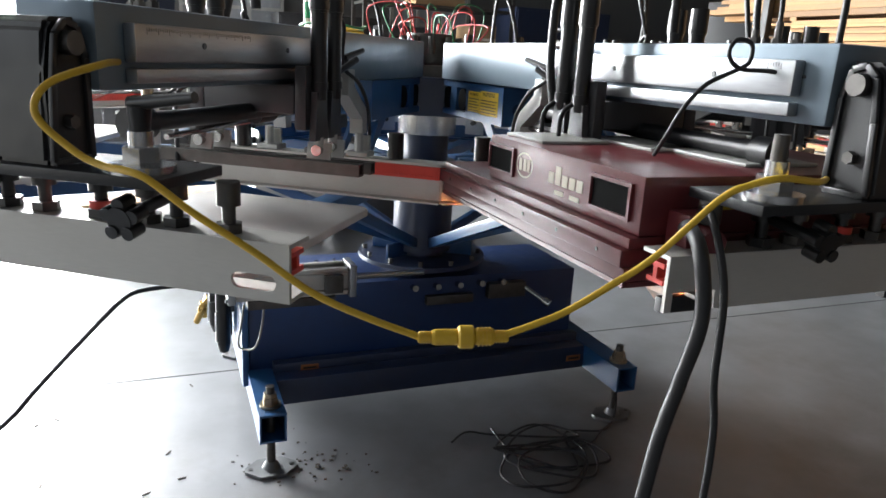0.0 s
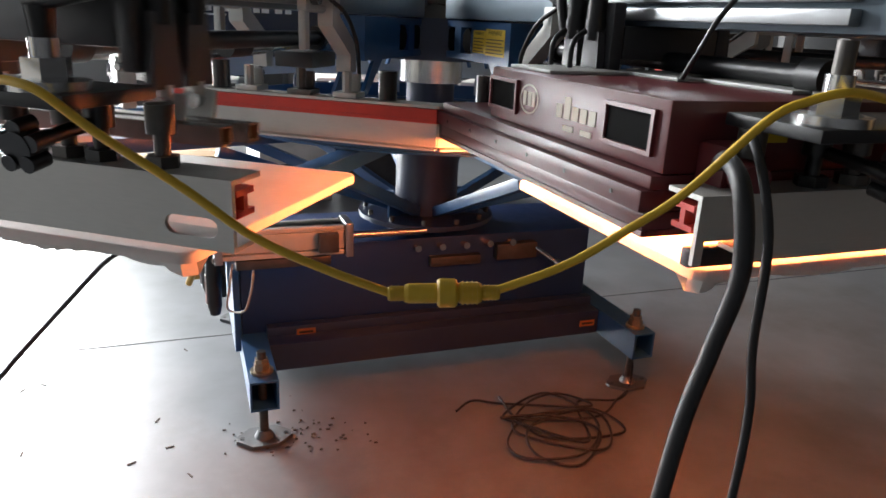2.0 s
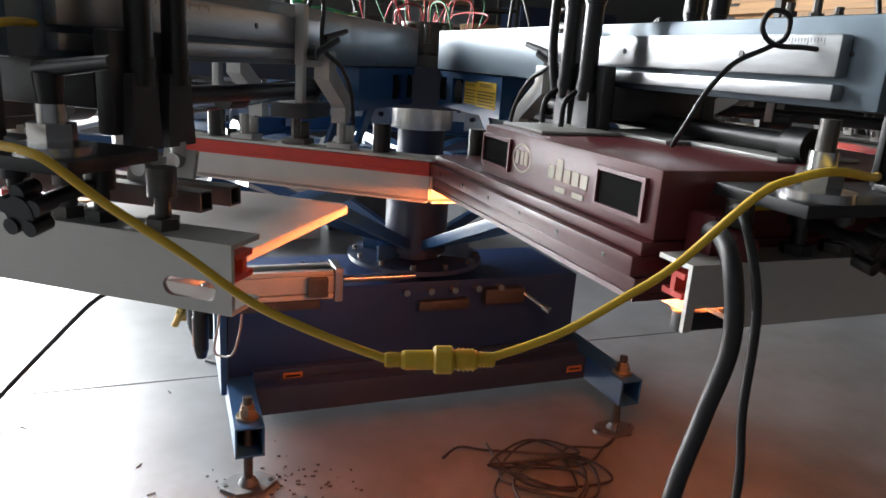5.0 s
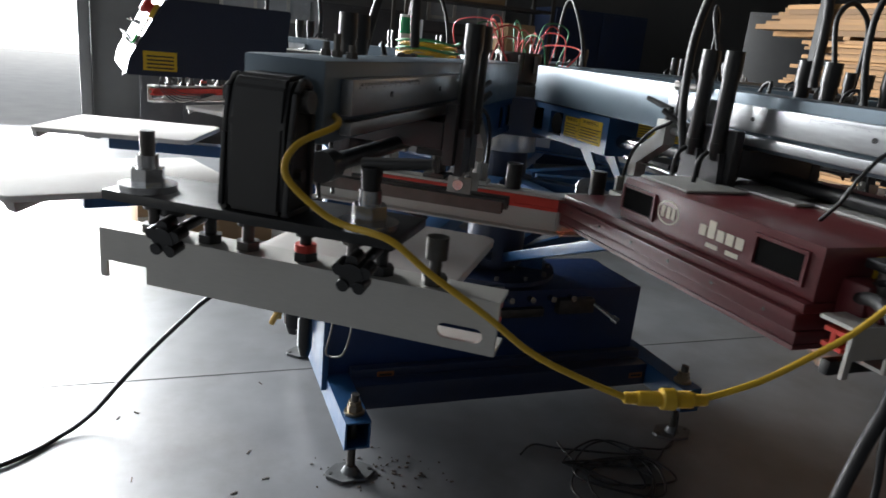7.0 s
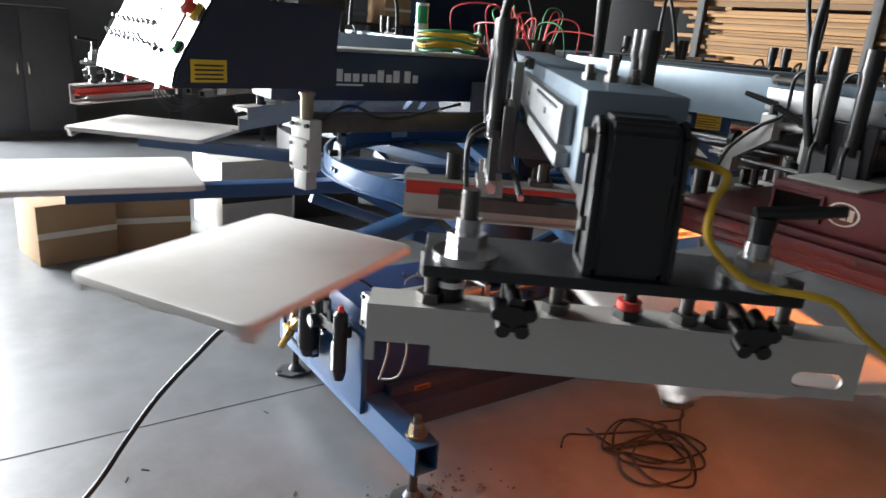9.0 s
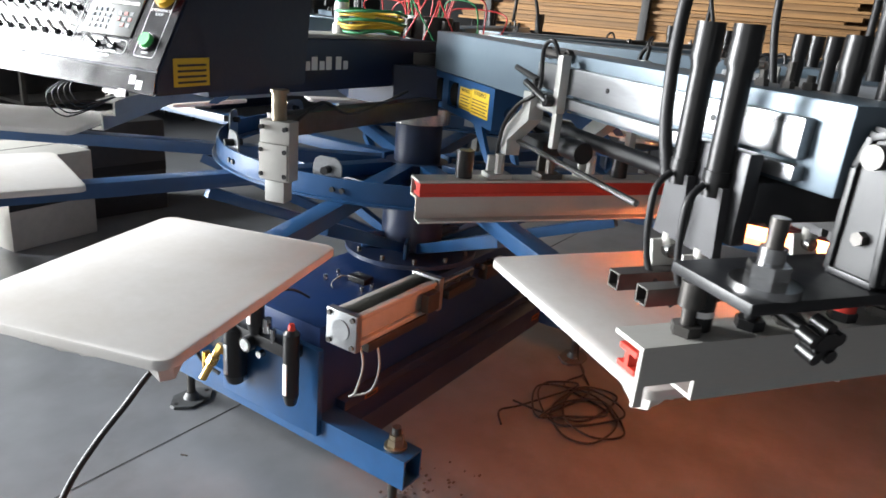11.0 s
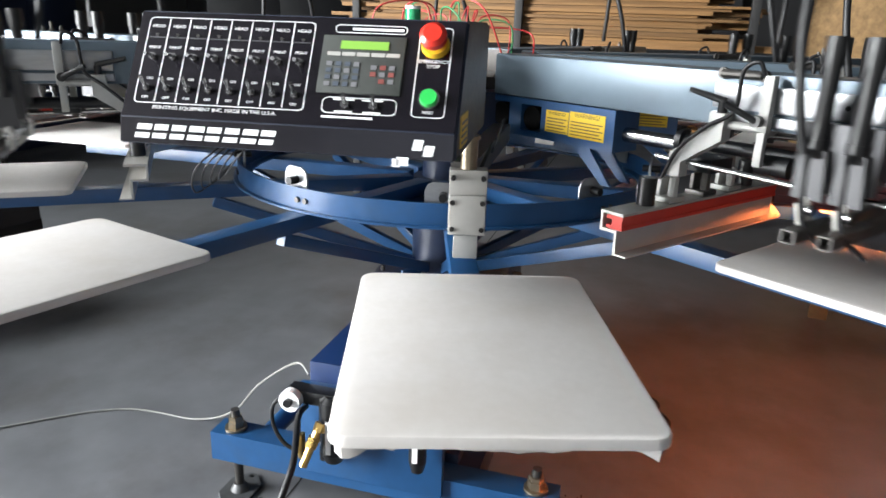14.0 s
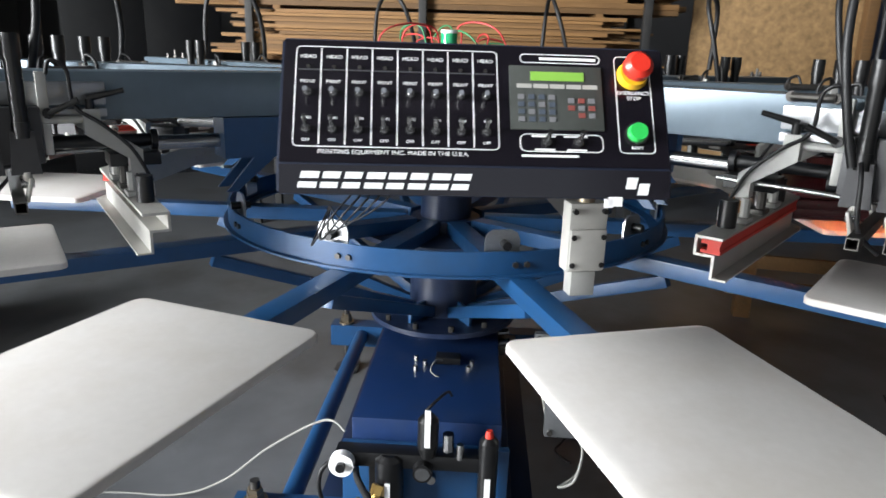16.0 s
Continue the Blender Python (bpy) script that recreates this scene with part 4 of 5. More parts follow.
def print_head(angle):
    t = thing("print_head", spoke(angle), "blue grey print head arm with squeegee carriage and aluminium screen holders", "print head", "print heads round the press")
    # the long box beam with its folded top
    bm = bmesh.new()
    box(bm, 0.29, 1.79, -0.062, 0.062, 1.262, 1.376, 0.006)
    part("beam", bm, BEAMGREY, t)
    bm = bmesh.new()
    box(bm, 0.285, 0.31, -0.055, 0.055, 1.268, 1.372)
    rod(bm, (0.276, -0.045, 1.31), (0.286, -0.045, 1.31), 0.009, 8)
    part("beam_end", bm, DARKSTEEL, t)
    for s in (-1, 1):
        y0, y1 = sorted((s * 0.0625, s * 0.082))
        bm = bmesh.new()
        box(bm, 1.02, 1.74, y0, y1, 1.30, 1.352, 0.004)
        box(bm, 1.02, 1.74, y0, y1, 1.272, 1.292, 0.003)
        rail = part("guide_rail", bm, ALU, t, "bright aluminium guide rail")
        for x in (1.3, 1.58):
            bm = bmesh.new()
            rod(bm, (x, s * 0.082, 1.326), (x, s * 0.0835, 1.326), 0.005, 10)
            part("screw", bm, BLACK, rail)
        bm = bmesh.new()
        for k in range(56):
            h = 0.009 if k % 5 == 0 else 0.005
            box(bm, 1.44 + k * 0.005, 1.4408 + k * 0.005, *sorted((s * 0.082, s * 0.0824)), 1.347 - h, 1.347)
        tagged(part("scale_marks", bm, DARKGREYPRINT, rail, "fine ruled scale"), kind="stuff")
    # lower bearing arm with round holes and stickers
    bm = bmesh.new()
    xs = [(0.22, 0.27), (0.35, 0.40), (0.48, 0.74)]
    for a, b in xs:
        box(bm, a, b, -0.05, 0.05, 1.15, 1.258)
    for a, b in ((0.27, 0.35), (0.40, 0.48)):
        box(bm, a, b, -0.05, 0.05, 1.15, 1.168)
        box(bm, a, b, -0.05, 0.05, 1.24, 1.258)
    arm = part("bearing_arm", bm, BLUE, t, "blue bearing arm with round holes")
    for y0, y1 in ((-0.045, -0.035), (0.035, 0.045)):
        bm = bmesh.new()
        prism(bm, [(0.60, 1.15), (0.66, 1.15), (0.74, 1.06), (0.71, 1.06)], y0, y1)
        part("strut", bm, BLUE, arm)
    # black plugs stand in for the shade inside the round holes
    for x in (0.31, 0.44):
        bm = bmesh.new()
        ringm = bmesh.ops.create_cone(bm, cap_ends=True, segments=24, radius1=0.034, radius2=0.034, depth=0.092)
        bmesh.ops.transform(bm, matrix=pose(x, 0, 1.204, 90), verts=ringm["verts"])
        part("hole", bm, HOLLOW_SHADE, arm)
    for s in (-1,):
        bm = bmesh.new()
        box(bm, 0.50, 0.585, *sorted((s * 0.05, s * 0.0512)), 1.175, 1.235)
        box(bm, 0.588, 0.71, *sorted((s * 0.05, s * 0.0512)), 1.172, 1.24)
        st = part("sticker", bm, STICKER, arm, "yellow warning sticker")
        for x0, x1, n in ((0.506, 0.579, 5), (0.594, 0.704, 5)):
            bm = bmesh.new()
            for k in range(n):
                box(bm, x0, x1 - (k % 2) * 0.01, *sorted((s * 0.0512, s * 0.0517)), 1.178 + k * 0.0085, 1.181 + k * 0.0085)
            part("printed_bar", bm, DARKPRINT, arm)
        rot = pose(0.649, s * 0.0518, 1.231, 90, 0, 0 if s < 0 else 180)
        lettering("WARNING!", 0.017, rot, DARKPRINT, arm, 0.0002)
        rot = pose(0.5425, s * 0.0518, 1.227, 90, 0, 0 if s < 0 else 180)
        lettering("WARNING!", 0.0125, rot, DARKPRINT, arm, 0.0002)
    # bright guide rod stub, then a cylinder blackened for the shade under the beam
    bm = bmesh.new()
    rod(bm, (0.742, 0.0, 1.195), (0.90, 0.0, 1.195), 0.019, 20)
    part("guide_rod", bm, STEEL, t, "chromed guide rod stub")
    bm = bmesh.new()
    rod(bm, (0.90, 0.0, 1.205), (1.66, 0.0, 1.205), 0.016, 18)
    rod(bm, (0.90, 0.0, 1.205), (0.915, 0.0, 1.205), 0.026, 18)
    rod(bm, (1.62, 0.0, 1.205), (1.66, 0.0, 1.205), 0.026, 18)
    part("drive_cylinder", bm, BLACKPAINT, t, "rodless drive cylinder with the beam's shade painted in as black")
    bm = bmesh.new()
    rod(bm, (0.9, -0.09, 1.175), (1.45, -0.09, 1.160), 0.006, 10)
    part("adjusting_rod", bm, STEEL, t)
    bm = bmesh.new()
    box(bm, 0.90, 1.02, -0.045, 0.045, 1.145, 1.178, 0.004)
    part("slide_block", bm, BLACKPAINT, t)
    bm = bmesh.new()
    rod(bm, (1.13, -0.05, 1.19), (1.2, -0.05, 1.19), 0.022, 14)
    part("sensor", bm, BLACKPAINT, t)
    # end bracket: a black tapered cover with cheeks, on the cross plate
    bm = bmesh.new()
    prism(bm, [(1.792, 1.172), (1.866, 1.172), (1.859, 1.29), (1.853, 1.34), (1.842, 1.352), (1.792, 1.354)], -0.041, 0.041)
    bmesh.ops.bevel(bm, geom=bm.edges[:], offset=0.006, segments=2, affect="EDGES")
    cover = part("end_cover", bm, BLACKPAINT, t, "black cast end cover")
    for s in (-1, 1):
        bm = bmesh.new()
        ol = [(1.797, 1.172), (1.862, 1.172), (1.854, 1.27), (1.844, 1.328), (1.828, 1.344), (1.808, 1.338), (1.797, 1.30)]
        prism(bm, ol, *sorted((s * 0.0415, s * 0.046)))
        for (xa, za), (xb, zb) in zip(ol, ol[1:] + ol[:1]):
            bar(bm, (xa, s * 0.0485, za + 0.004), (xb, s * 0.0485, zb + 0.004), 0.007, 0.009)
        part("cheek", bm, BLACKPAINT, t)
        bm = bmesh.new()
        rod(bm, (1.825, s * 0.046, 1.322), (1.825, s * 0.062, 1.322), 0.015, 18)
        part("boss", bm, DARKSTEEL, cover)
        bm = bmesh.new()
        rod(bm, (1.83, s * 0.046, 1.225), (1.83, s * 0.056, 1.225), 0.009, 6)
        part("cover_bolt", bm, DARKSTEEL, cover)
    bm = bmesh.new()
    box(bm, 1.735, 1.872, -0.235, 0.205, 1.156, 1.171, 0.003)
    part("cross_plate", bm, BLACKPAINT, t)
    for y in (-0.185, 0.155):
        bm = bmesh.new()
        rod(bm, (1.835, y, 1.171), (1.835, y, 1.181), 0.04, 24)
        rod(bm, (1.835, y, 1.181), (1.835, y, 1.203), 0.024, 6)
        rod(bm, (1.835, y, 1.203), (1.835, y, 1.222), 0.015, 16)
        post = part("clamp_nut", bm, STEEL, t)
        bm = bmesh.new()
        if y < 0:
            rod(bm, (1.835, y, 1.222), (1.835, y, 1.256), 0.0105, 12)
            part("stud", bm, DARKSTEEL, post, "bare threaded stud")
            continue
        rod(bm, (1.835, y, 1.222), (1.835, y, 1.252), 0.012, 14, 0.015)
        rod(bm, (1.835, y - 0.012, 1.254), (1.80 if y < 0 else 1.845, y + 0.085 * (1 if y > 0 else -1), 1.268), 0.0095, 12, 0.007)
        part("lever", bm, BLACK, post, "black clamping lever")
    for y, star in ((-0.225, 0), (-0.125, 1), (-0.06, 0), (0.035, 2), (0.11, 0), (0.155, 1), (0.235, 0)):
        bm = bmesh.new()
        rod(bm, (1.772, y, 1.088), (1.772, y, 1.157), 0.009, 14)
        rod(bm, (1.772, y, 1.125), (1.772, y, 1.157), 0.016, 16)
        rod(bm, (1.772, y, 1.088), (1.772, y, 1.101), 0.019, 6)
        b = part("clamp_bolt", bm, DARKSTEEL if star == 0 else BLACK, t)
        if star == 2:
            bm = bmesh.new()
            rod(bm, (1.772, y, 1.101), (1.772, y, 1.112), 0.016, 14)
            part("red_washer", bm, RED, b)
        if star == 1:
            bm = bmesh.new()
            rod(bm, (1.862, y, 1.122), (1.886, y, 1.118), 0.017, 20)
            for k in range(5):
                a = radians(72 * k + 18)
                dy, dz = 0.019 * math.cos(a), 0.019 * math.sin(a)
                rod(bm, (1.862, y + dy, 1.122 + dz), (1.886, y + dy, 1.118 + dz), 0.0088, 12)
            rod(bm, (1.79, y, 1.13), (1.865, y, 1.122), 0.008, 12)
            part("star_knob", bm, BLACK, b, "black star knob")
    # outer screen holder: a channel whose web has a rounded slot and a cut corner
    zl, zh, ha, hb = 1.008, 1.088, -0.305, 0.337
    bm = bmesh.new()
    box(bm, 1.742, 1.794, ha, hb, zh - 0.006, zh)
    box(bm, 1.742, 1.794, ha + 0.085, hb, zl, zl + 0.006)
    slotted_web(bm, 1.794, 1.80, [(ha, zl), (ha + 0.012, zl), (ha + 0.012, 1.036), (ha + 0.085, 1.036), (ha + 0.085, zl), (hb, zl), (hb, zh), (ha, zh)], 0.252, 0.318, 1.022, 1.044)
    oh = part("outer_holder", bm, HOLDER, t, "dull aluminium outer screen holder channel")
    bm = bmesh.new()
    box(bm, 1.75, 1.785, ha + 0.004, hb - 0.004, 1.066, 1.073)
    box(bm, 1.75, 1.785, ha + 0.004, hb - 0.004, 1.042, 1.049)
    box(bm, 1.763, 1.771, ha + 0.004, hb - 0.004, 1.049, 1.066)
    part("clamp_strip", bm, RED, oh, "red clamp strip")
    bm = bmesh.new()
    rod(bm, (1.76, -0.20, 1.089), (1.76, -0.20, 1.14), 0.019, 20)
    part("damper", bm, BLACK, oh, "black rubber damper")
    bm = bmesh.new()
    rod(bm, (1.76, -0.20, 1.108), (1.76, -0.20, 1.116), 0.0196, 20)
    part("label", bm, WHITE, oh)
    # inner screen holder
    zl, zh, hw = 0.992, 1.085, 0.325
    bm = bmesh.new()
    prism(bm, [(0.945, zh), (1.003, zh), (1.003, zh - 0.006), (0.951, zh - 0.006), (0.951, 1.046), (0.991, 1.046), (0.991, zl + 0.004), (1.02, zl + 0.004), (1.02, zl), (0.985, zl), (0.985, 1.04), (0.945, 1.04)], -hw, hw)
    ih = part("inner_holder", bm, HOLDER, t, "dull aluminium inner screen holder channel")
    bm = bmesh.new()
    box(bm, 0.958, 1.0, -hw + 0.004, hw - 0.004, 1.068, 1.077)
    box(bm, 0.958, 1.0, -hw + 0.004, hw - 0.004, 1.047, 1.055)
    box(bm, 0.972, 0.998, -hw + 0.004, hw - 0.004, 1.055, 1.068)
    part("clamp_strip", bm, RED, ih, "red clamp strip")
    for y in (-0.21, 0.2):
        bm = bmesh.new()
        rod(bm, (0.972, y, 1.086), (0.972, y, 1.148), 0.02, 20)
        d = part("damper", bm, BLACK, ih, "black rubber damper")
        bm = bmesh.new()
        box(bm, 0.9515, 0.9525, y - 0.008, y + 0.008, 1.1, 1.13)
        part("label", bm, WHITE, d)
    for y in (-0.13, 0.0, 0.11):
        bm = bmesh.new()
        box(bm, 0.95, 1.0, y - 0.028, y + 0.028, 1.086, 1.098, 0.002)
        box(bm, 0.955, 0.965, y - 0.02, y + 0.02, 1.098, 1.135, 0.002)
        rod(bm, (0.985, y, 1.098), (0.985, y, 1.142), 0.011, 8)
        part("hinge_clamp", bm, ALU_DULL if y else DARKSTEEL, ih)
    # bent aluminium brackets that carry the inner holder
    for s in (-1, 1):
        bm = bmesh.new()
        y0, y1 = s * 0.085, s * 0.118
        q = [(1.04, 1.292), (1.075, 1.292), (1.075, 1.235), (0.985, 1.175), (0.985, 1.14), (0.955, 1.14), (0.955, 1.195), (1.04, 1.255)]
        prism(bm, q, *sorted((y0, y1)))
        br = part("bracket", bm, ALU_DULL, t, "bent aluminium bracket")
        bm = bmesh.new()
        rod(bm, (1.058, s * 0.1, 1.292), (1.058, s * 0.1, 1.315), 0.01, 12)
        rod(bm, (1.062, s * 0.1, 1.316), (0.985, s * 0.115, 1.335), 0.008, 10, 0.006)
        part("lever", bm, BLACK, br, "black clamping lever")
        bm = bmesh.new()
        box(bm, 1.14, 1.162, *sorted((s * 0.084, s * 0.104)), 1.262, 1.375, 0.003)
        box(bm, 1.14, 1.158, *sorted((s * 0.084, s * 0.1)), 1.19, 1.262, 0.003)
        rod(bm, (1.07, s * 0.095, 1.268), (1.15, s * 0.095, 1.268), 0.009, 10)
        st = part("rail_stop", bm, ALU_DULL, t)
        bm = bmesh.new()
        rod(bm, (1.145, s * 0.12, 1.285), (1.085, s * 0.14, 1.315), 0.007, 10)
        rod(bm, (1.145, s * 0.108, 1.285), (1.145, s * 0.124, 1.285), 0.012, 10)
        part("lever", bm, BLACK, st)
        tube([(1.14, s * 0.1, 1.37), (1.13, s * 0.112, 1.40), (1.1, s * 0.115, 1.38), (1.09, s * 0.11, 1.3), (1.04, s * 0.13, 1.26), (0.98, s * 0.13, 1.2), (0.94, s * 0.12, 1.12)], 0.0045, "air_line", RUBBER, st, 8)
    # handle and studs on top of the beam
    bm = bmesh.new()
    rod(bm, (1.03, -0.072, 1.372), (1.12, -0.072, 1.372), 0.009, 10)
    rod(bm, (1.03, -0.062, 1.372), (1.03, -0.074, 1.372), 0.012, 10)
    rod(bm, (1.12, -0.062, 1.372), (1.12, -0.074, 1.372), 0.012, 10)
    part("handle", bm, DARKSTEEL, t)
    for x, y, h in ((1.60, -0.028, 0.02), (1.62, 0.0, 0.034), (1.63, 0.03, 0.018)):
        bm = bmesh.new()
        rod(bm, (x, y, 1.376), (x, y, 1.378 + h), 0.006, 8)
        rod(bm, (x, y, 1.376), (x, y, 1.386), 0.010, 6)
        part("valve_stud", bm, DARKSTEEL, t)
    # the carriage with squeegee and flood bar, built round its own place
    bm = bmesh.new()
    box(bm, -0.075, 0.075, -0.10, 0.10, 1.205, 1.262, 0.005)
    car = part("carriage", bm, PLATEGREY, t, "grey squeegee carriage")
    for y0, y1 in ((-0.125, -0.1005), (0.1005, 0.125)):
        bm = bmesh.new()
        box(bm, -0.075, 0.075, y0, y1, 1.175, 1.3, 0.005)
        part("side_plate", bm, PLATEGREY, car)
    for x in (-0.034, 0.036):
        for s in (-1, 1):
            y = s * 0.135
            bm = bmesh.new()
            rod(bm, (x, y, 1.235), (x, y, 1.40), 0.0165, 24)
            rod(bm, (x, y, 1.40), (x, y, 1.405), 0.0178, 24)
            rod(bm, (x, y, 1.405), (x, y, 1.455), 0.0198, 24, 0.019)
            rod(bm, (x, y, 1.255), (x, y, 1.27), 0.0185, 24)
            part("air_cylinder", bm, BLACK, car)
            bm = bmesh.new()
            prism(bm, [(x - 0.03, 1.155), (x + 0.03, 1.155), (x + 0.022, 1.25), (x - 0.022, 1.25)], *sorted((s * 0.128, s * 0.142)))
            part("cylinder_foot", bm, PLATEGREY, car)
            bm = bmesh.new()
            rod(bm, (x, y, 1.135), (x, y, 1.16), 0.01, 12)
            box(bm, x - 0.004, x + 0.004, y - 0.026, y + 0.026, 1.095, 1.15, 0.003, Matrix.Translation((x, 0, 1.12)) @ pose(0, 0, 0, 0, -14, 0) @ Matrix.Translation((-x, 0, -1.12)))
            cl = part("squeegee_clamp", bm, PALEGREY, car)
            bm = bmesh.new()
            rod(bm, (x - 0.012, y, 1.135), (x + 0.014, y, 1.135), 0.011, 14)
            part("clamp_bolt", bm, STEEL, cl)
            if s < 0 and x > 0:
                tube([(-0.05, y - 0.012, 1.24), (-0.075, y - 0.015, 1.34), (-0.105, y + 0.01, 1.5), (-0.10, y + 0.06, 1.64), (-0.02, y + 0.11, 1.70), (0.08, y + 0.15, 1.62), (0.09, y + 0.165, 1.4)], 0.0095, "hose", RUBBER, car, 10)
            if s < 0:
                tube([(x, y - 0.02, 1.25), (x + 0.01, y - 0.05, 1.22), (x + 0.02, y - 0.045, 1.12), (x + 0.06, y - 0.02, 1.07)], 0.005, "air_line", RUBBER, car, 8)
    for x, z, mt in ((-0.012, 1.1, DARKSTEEL), (0.054, 1.104, DARKSTEEL)):
        bm = bmesh.new()
        hollow(bm, x - 0.0125, x + 0.0125, z - 0.0125, z + 0.0125, 0.0025, -0.235, 0.235)
        part("squeegee_bar", bm, mt, car, "hollow square squeegee bar")
    return t


def carriage_of(head):
    return [c for c in head.children if c.name.startswith("carriage")][0]


first = print_head(234)
heads = [first] + [copy_thing(first, spoke(234 + 36 * k)) for k in range(1, 8)]
# the head that carries the heater has no damper on its outer holder
for ob in [c for p in heads[1].children if p.name.startswith("outer_holder") for c in p.children if c.name.startswith(("damper", "label"))]:
    bpy.data.objects.remove(ob)
# one head hangs with an empty inner holder
for ob in [c for p in heads[7].children if p.name.startswith("inner_holder") for c in p.children if c.name.startswith("clamp_strip")]:
    bpy.data.objects.remove(ob)


# ---- flash heater ----
def half_tube(bm, x0, x1, r, start, seg=8):
    """Half of a round tube along x, its arc beginning at the angle start."""
    arc = [(r * math.cos(radians(start + 180 * k / seg)), r * math.sin(radians(start + 180 * k / seg))) for k in range(seg + 1)]
    a = [bm.verts.new((x0, y, z)) for y, z in arc]
    b = [bm.verts.new((x1, y, z)) for y, z in arc]
    bm.faces.new(a)
    bm.faces.new(b[::-1])
    for k in range(seg):
        bm.faces.new((a[k], b[k], b[k + 1], a[k + 1]))


def flash_heater():
    t = thing("flash_heater", spoke(270) @ Matrix.Translation((-0.032, 0, -0.024)), "maroon flash cure heater clamped in a print head", "heater")
    bm = bmesh.new()
    box(bm, 1.24, 1.752, -0.30, 0.285, 1.118, 1.206, 0.005)
    body = part("housing", bm, MAROON, t)
    bm = bmesh.new()
    box(bm, 1.03, 1.752, -0.315, 0.3, 1.1, 1.1175, 0.003)
    part("upper_plate", bm, MAROON, t)
    bm = bmesh.new()
    box(bm, 1.01, 1.75, -0.325, 0.31, 1.072, 1.1, 0.005)
    part("tray", bm, MAROON, t)
    bm = bmesh.new()
    box(bm, 1.03, 1.752, -0.318, 0.303, 1.05, 1.072, 0.004)
    part("lower_plate", bm, MAROON, t)
    for x0, x1, y0, y1 in ((1.03, 1.752, -0.318, -0.312), (1.03, 1.752, 0.297, 0.303), (1.03, 1.036, -0.311, 0.296), (1.746, 1.752, -0.311, 0.296)):
        bm = bmesh.new()
        box(bm, x0, x1, y0, y1, 1.042, 1.05)
        part("skirt", bm, MAROON, t)
    # quartz tubes, half let into the tray: one half glows, the other is an added unlit back
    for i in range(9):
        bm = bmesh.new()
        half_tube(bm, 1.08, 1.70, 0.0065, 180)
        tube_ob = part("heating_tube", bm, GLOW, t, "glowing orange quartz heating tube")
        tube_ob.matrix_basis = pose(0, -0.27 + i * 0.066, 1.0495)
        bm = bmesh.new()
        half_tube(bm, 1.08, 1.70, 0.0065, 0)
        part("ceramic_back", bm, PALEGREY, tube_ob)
    # vents in the side and the maker's marks
    for x in (1.265, 1.645):
        bm = bmesh.new()
        w = 0.055
        for a, b, c, d in ((-w, w, 0.022, 0.028), (-w, w, -0.028, -0.022), (-w, -w + 0.006, -0.022, 0.022), (w - 0.006, w, -0.022, 0.022)):
            box(bm, x + (0.035 if x < 1.4 else 0.03) + a, x + (0.035 if x < 1.4 else 0.03) + b, -0.306, -0.3, 1.164 + c, 1.164 + d)
        fr = part("vent_frame", bm, MAROON, t)
        # flat black patch painted as the shade inside the vent
        bm = bmesh.new()
        box(bm, x + 0.032 - w + 0.006, x + 0.032 + w - 0.006, -0.3025, -0.3005, 1.142, 1.186)
        part("vent_opening", bm, HOLLOW_SHADE, fr)
    bm = bmesh.new()
    for i in range(32):
        a0, a1 = 2 * math.pi * i / 32, 2 * math.pi * (i + 1) / 32
        bm.faces.new([bm.verts.new((1.395 + r * 0.033 * math.cos(a), -0.3012, 1.166 + r * 0.024 * math.sin(a))) for r, a in ((1, a0), (1, a1), (0.86, a1), (0.86, a0))])
    for x in (1.380, 1.397, 1.411):
        box(bm, x - 0.006, x + 0.005, -0.3014, -0.3002, 1.155, 1.178)
    for i, h in enumerate((0.02, 0.032, 0.02, 0.02, 0.02)):
        x = 1.487 + i * 0.023
        box(bm, x, x + 0.018, -0.3014, -0.3002, 1.151, 1.151 + h)
    for x in (1.51, 1.56):
        box(bm, x, x + 0.03, -0.3014, -0.3002, 1.134, 1.142)
    part("maker_mark", bm, CREAM, t, "cream maker's mark in plain shapes")
    for x0, x1, y0, y1 in ((1.25, 1.40, -0.27, -0.12), (1.33, 1.5, -0.1, 0.06), (1.45, 1.68, -0.05, 0.11)):
        bm = bmesh.new()
        box(bm, x0, x1, y0, y1, 1.2062, 1.212, 0.002)
        part("top_plate", bm, ALU_DULL, t, "loose grey cover plate")
    bm = bmesh.new()
    box(bm, 1.752, 1.7535, -0.19, -0.12, 1.155, 1.19)
    part("sticker", bm, STICKER, t, "yellow sticker")
    bm = bmesh.new()
    box(bm, 1.7525, 1.80, -0.255, -0.2, 1.10, 1.16, 0.006)
    rod(bm, (1.79, -0.228, 1.13), (1.83, -0.235, 1.125), 0.02, 18)
    part("cable_gland", bm, MAROON, t)
    for k in range(6):
        bm = bmesh.new()
        rod(bm, (1.09 + k * 0.12, -0.3255, 1.086), (1.09 + k * 0.12, -0.3268, 1.086), 0.0032, 8)
        part("rivet", bm, DARKSTEEL, t)
    bm = bmesh.new()
    box(bm, 1.757, 1.775, -0.26, -0.14, 1.005, 1.03, 0.004)
    part("cable_clip", bm, BLACKPAINT, t)
    return t


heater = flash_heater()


# ---- cables ----
def cable(name, points, r, material, label, category):
    return tagged(tube(points, r, name, material), label, category)


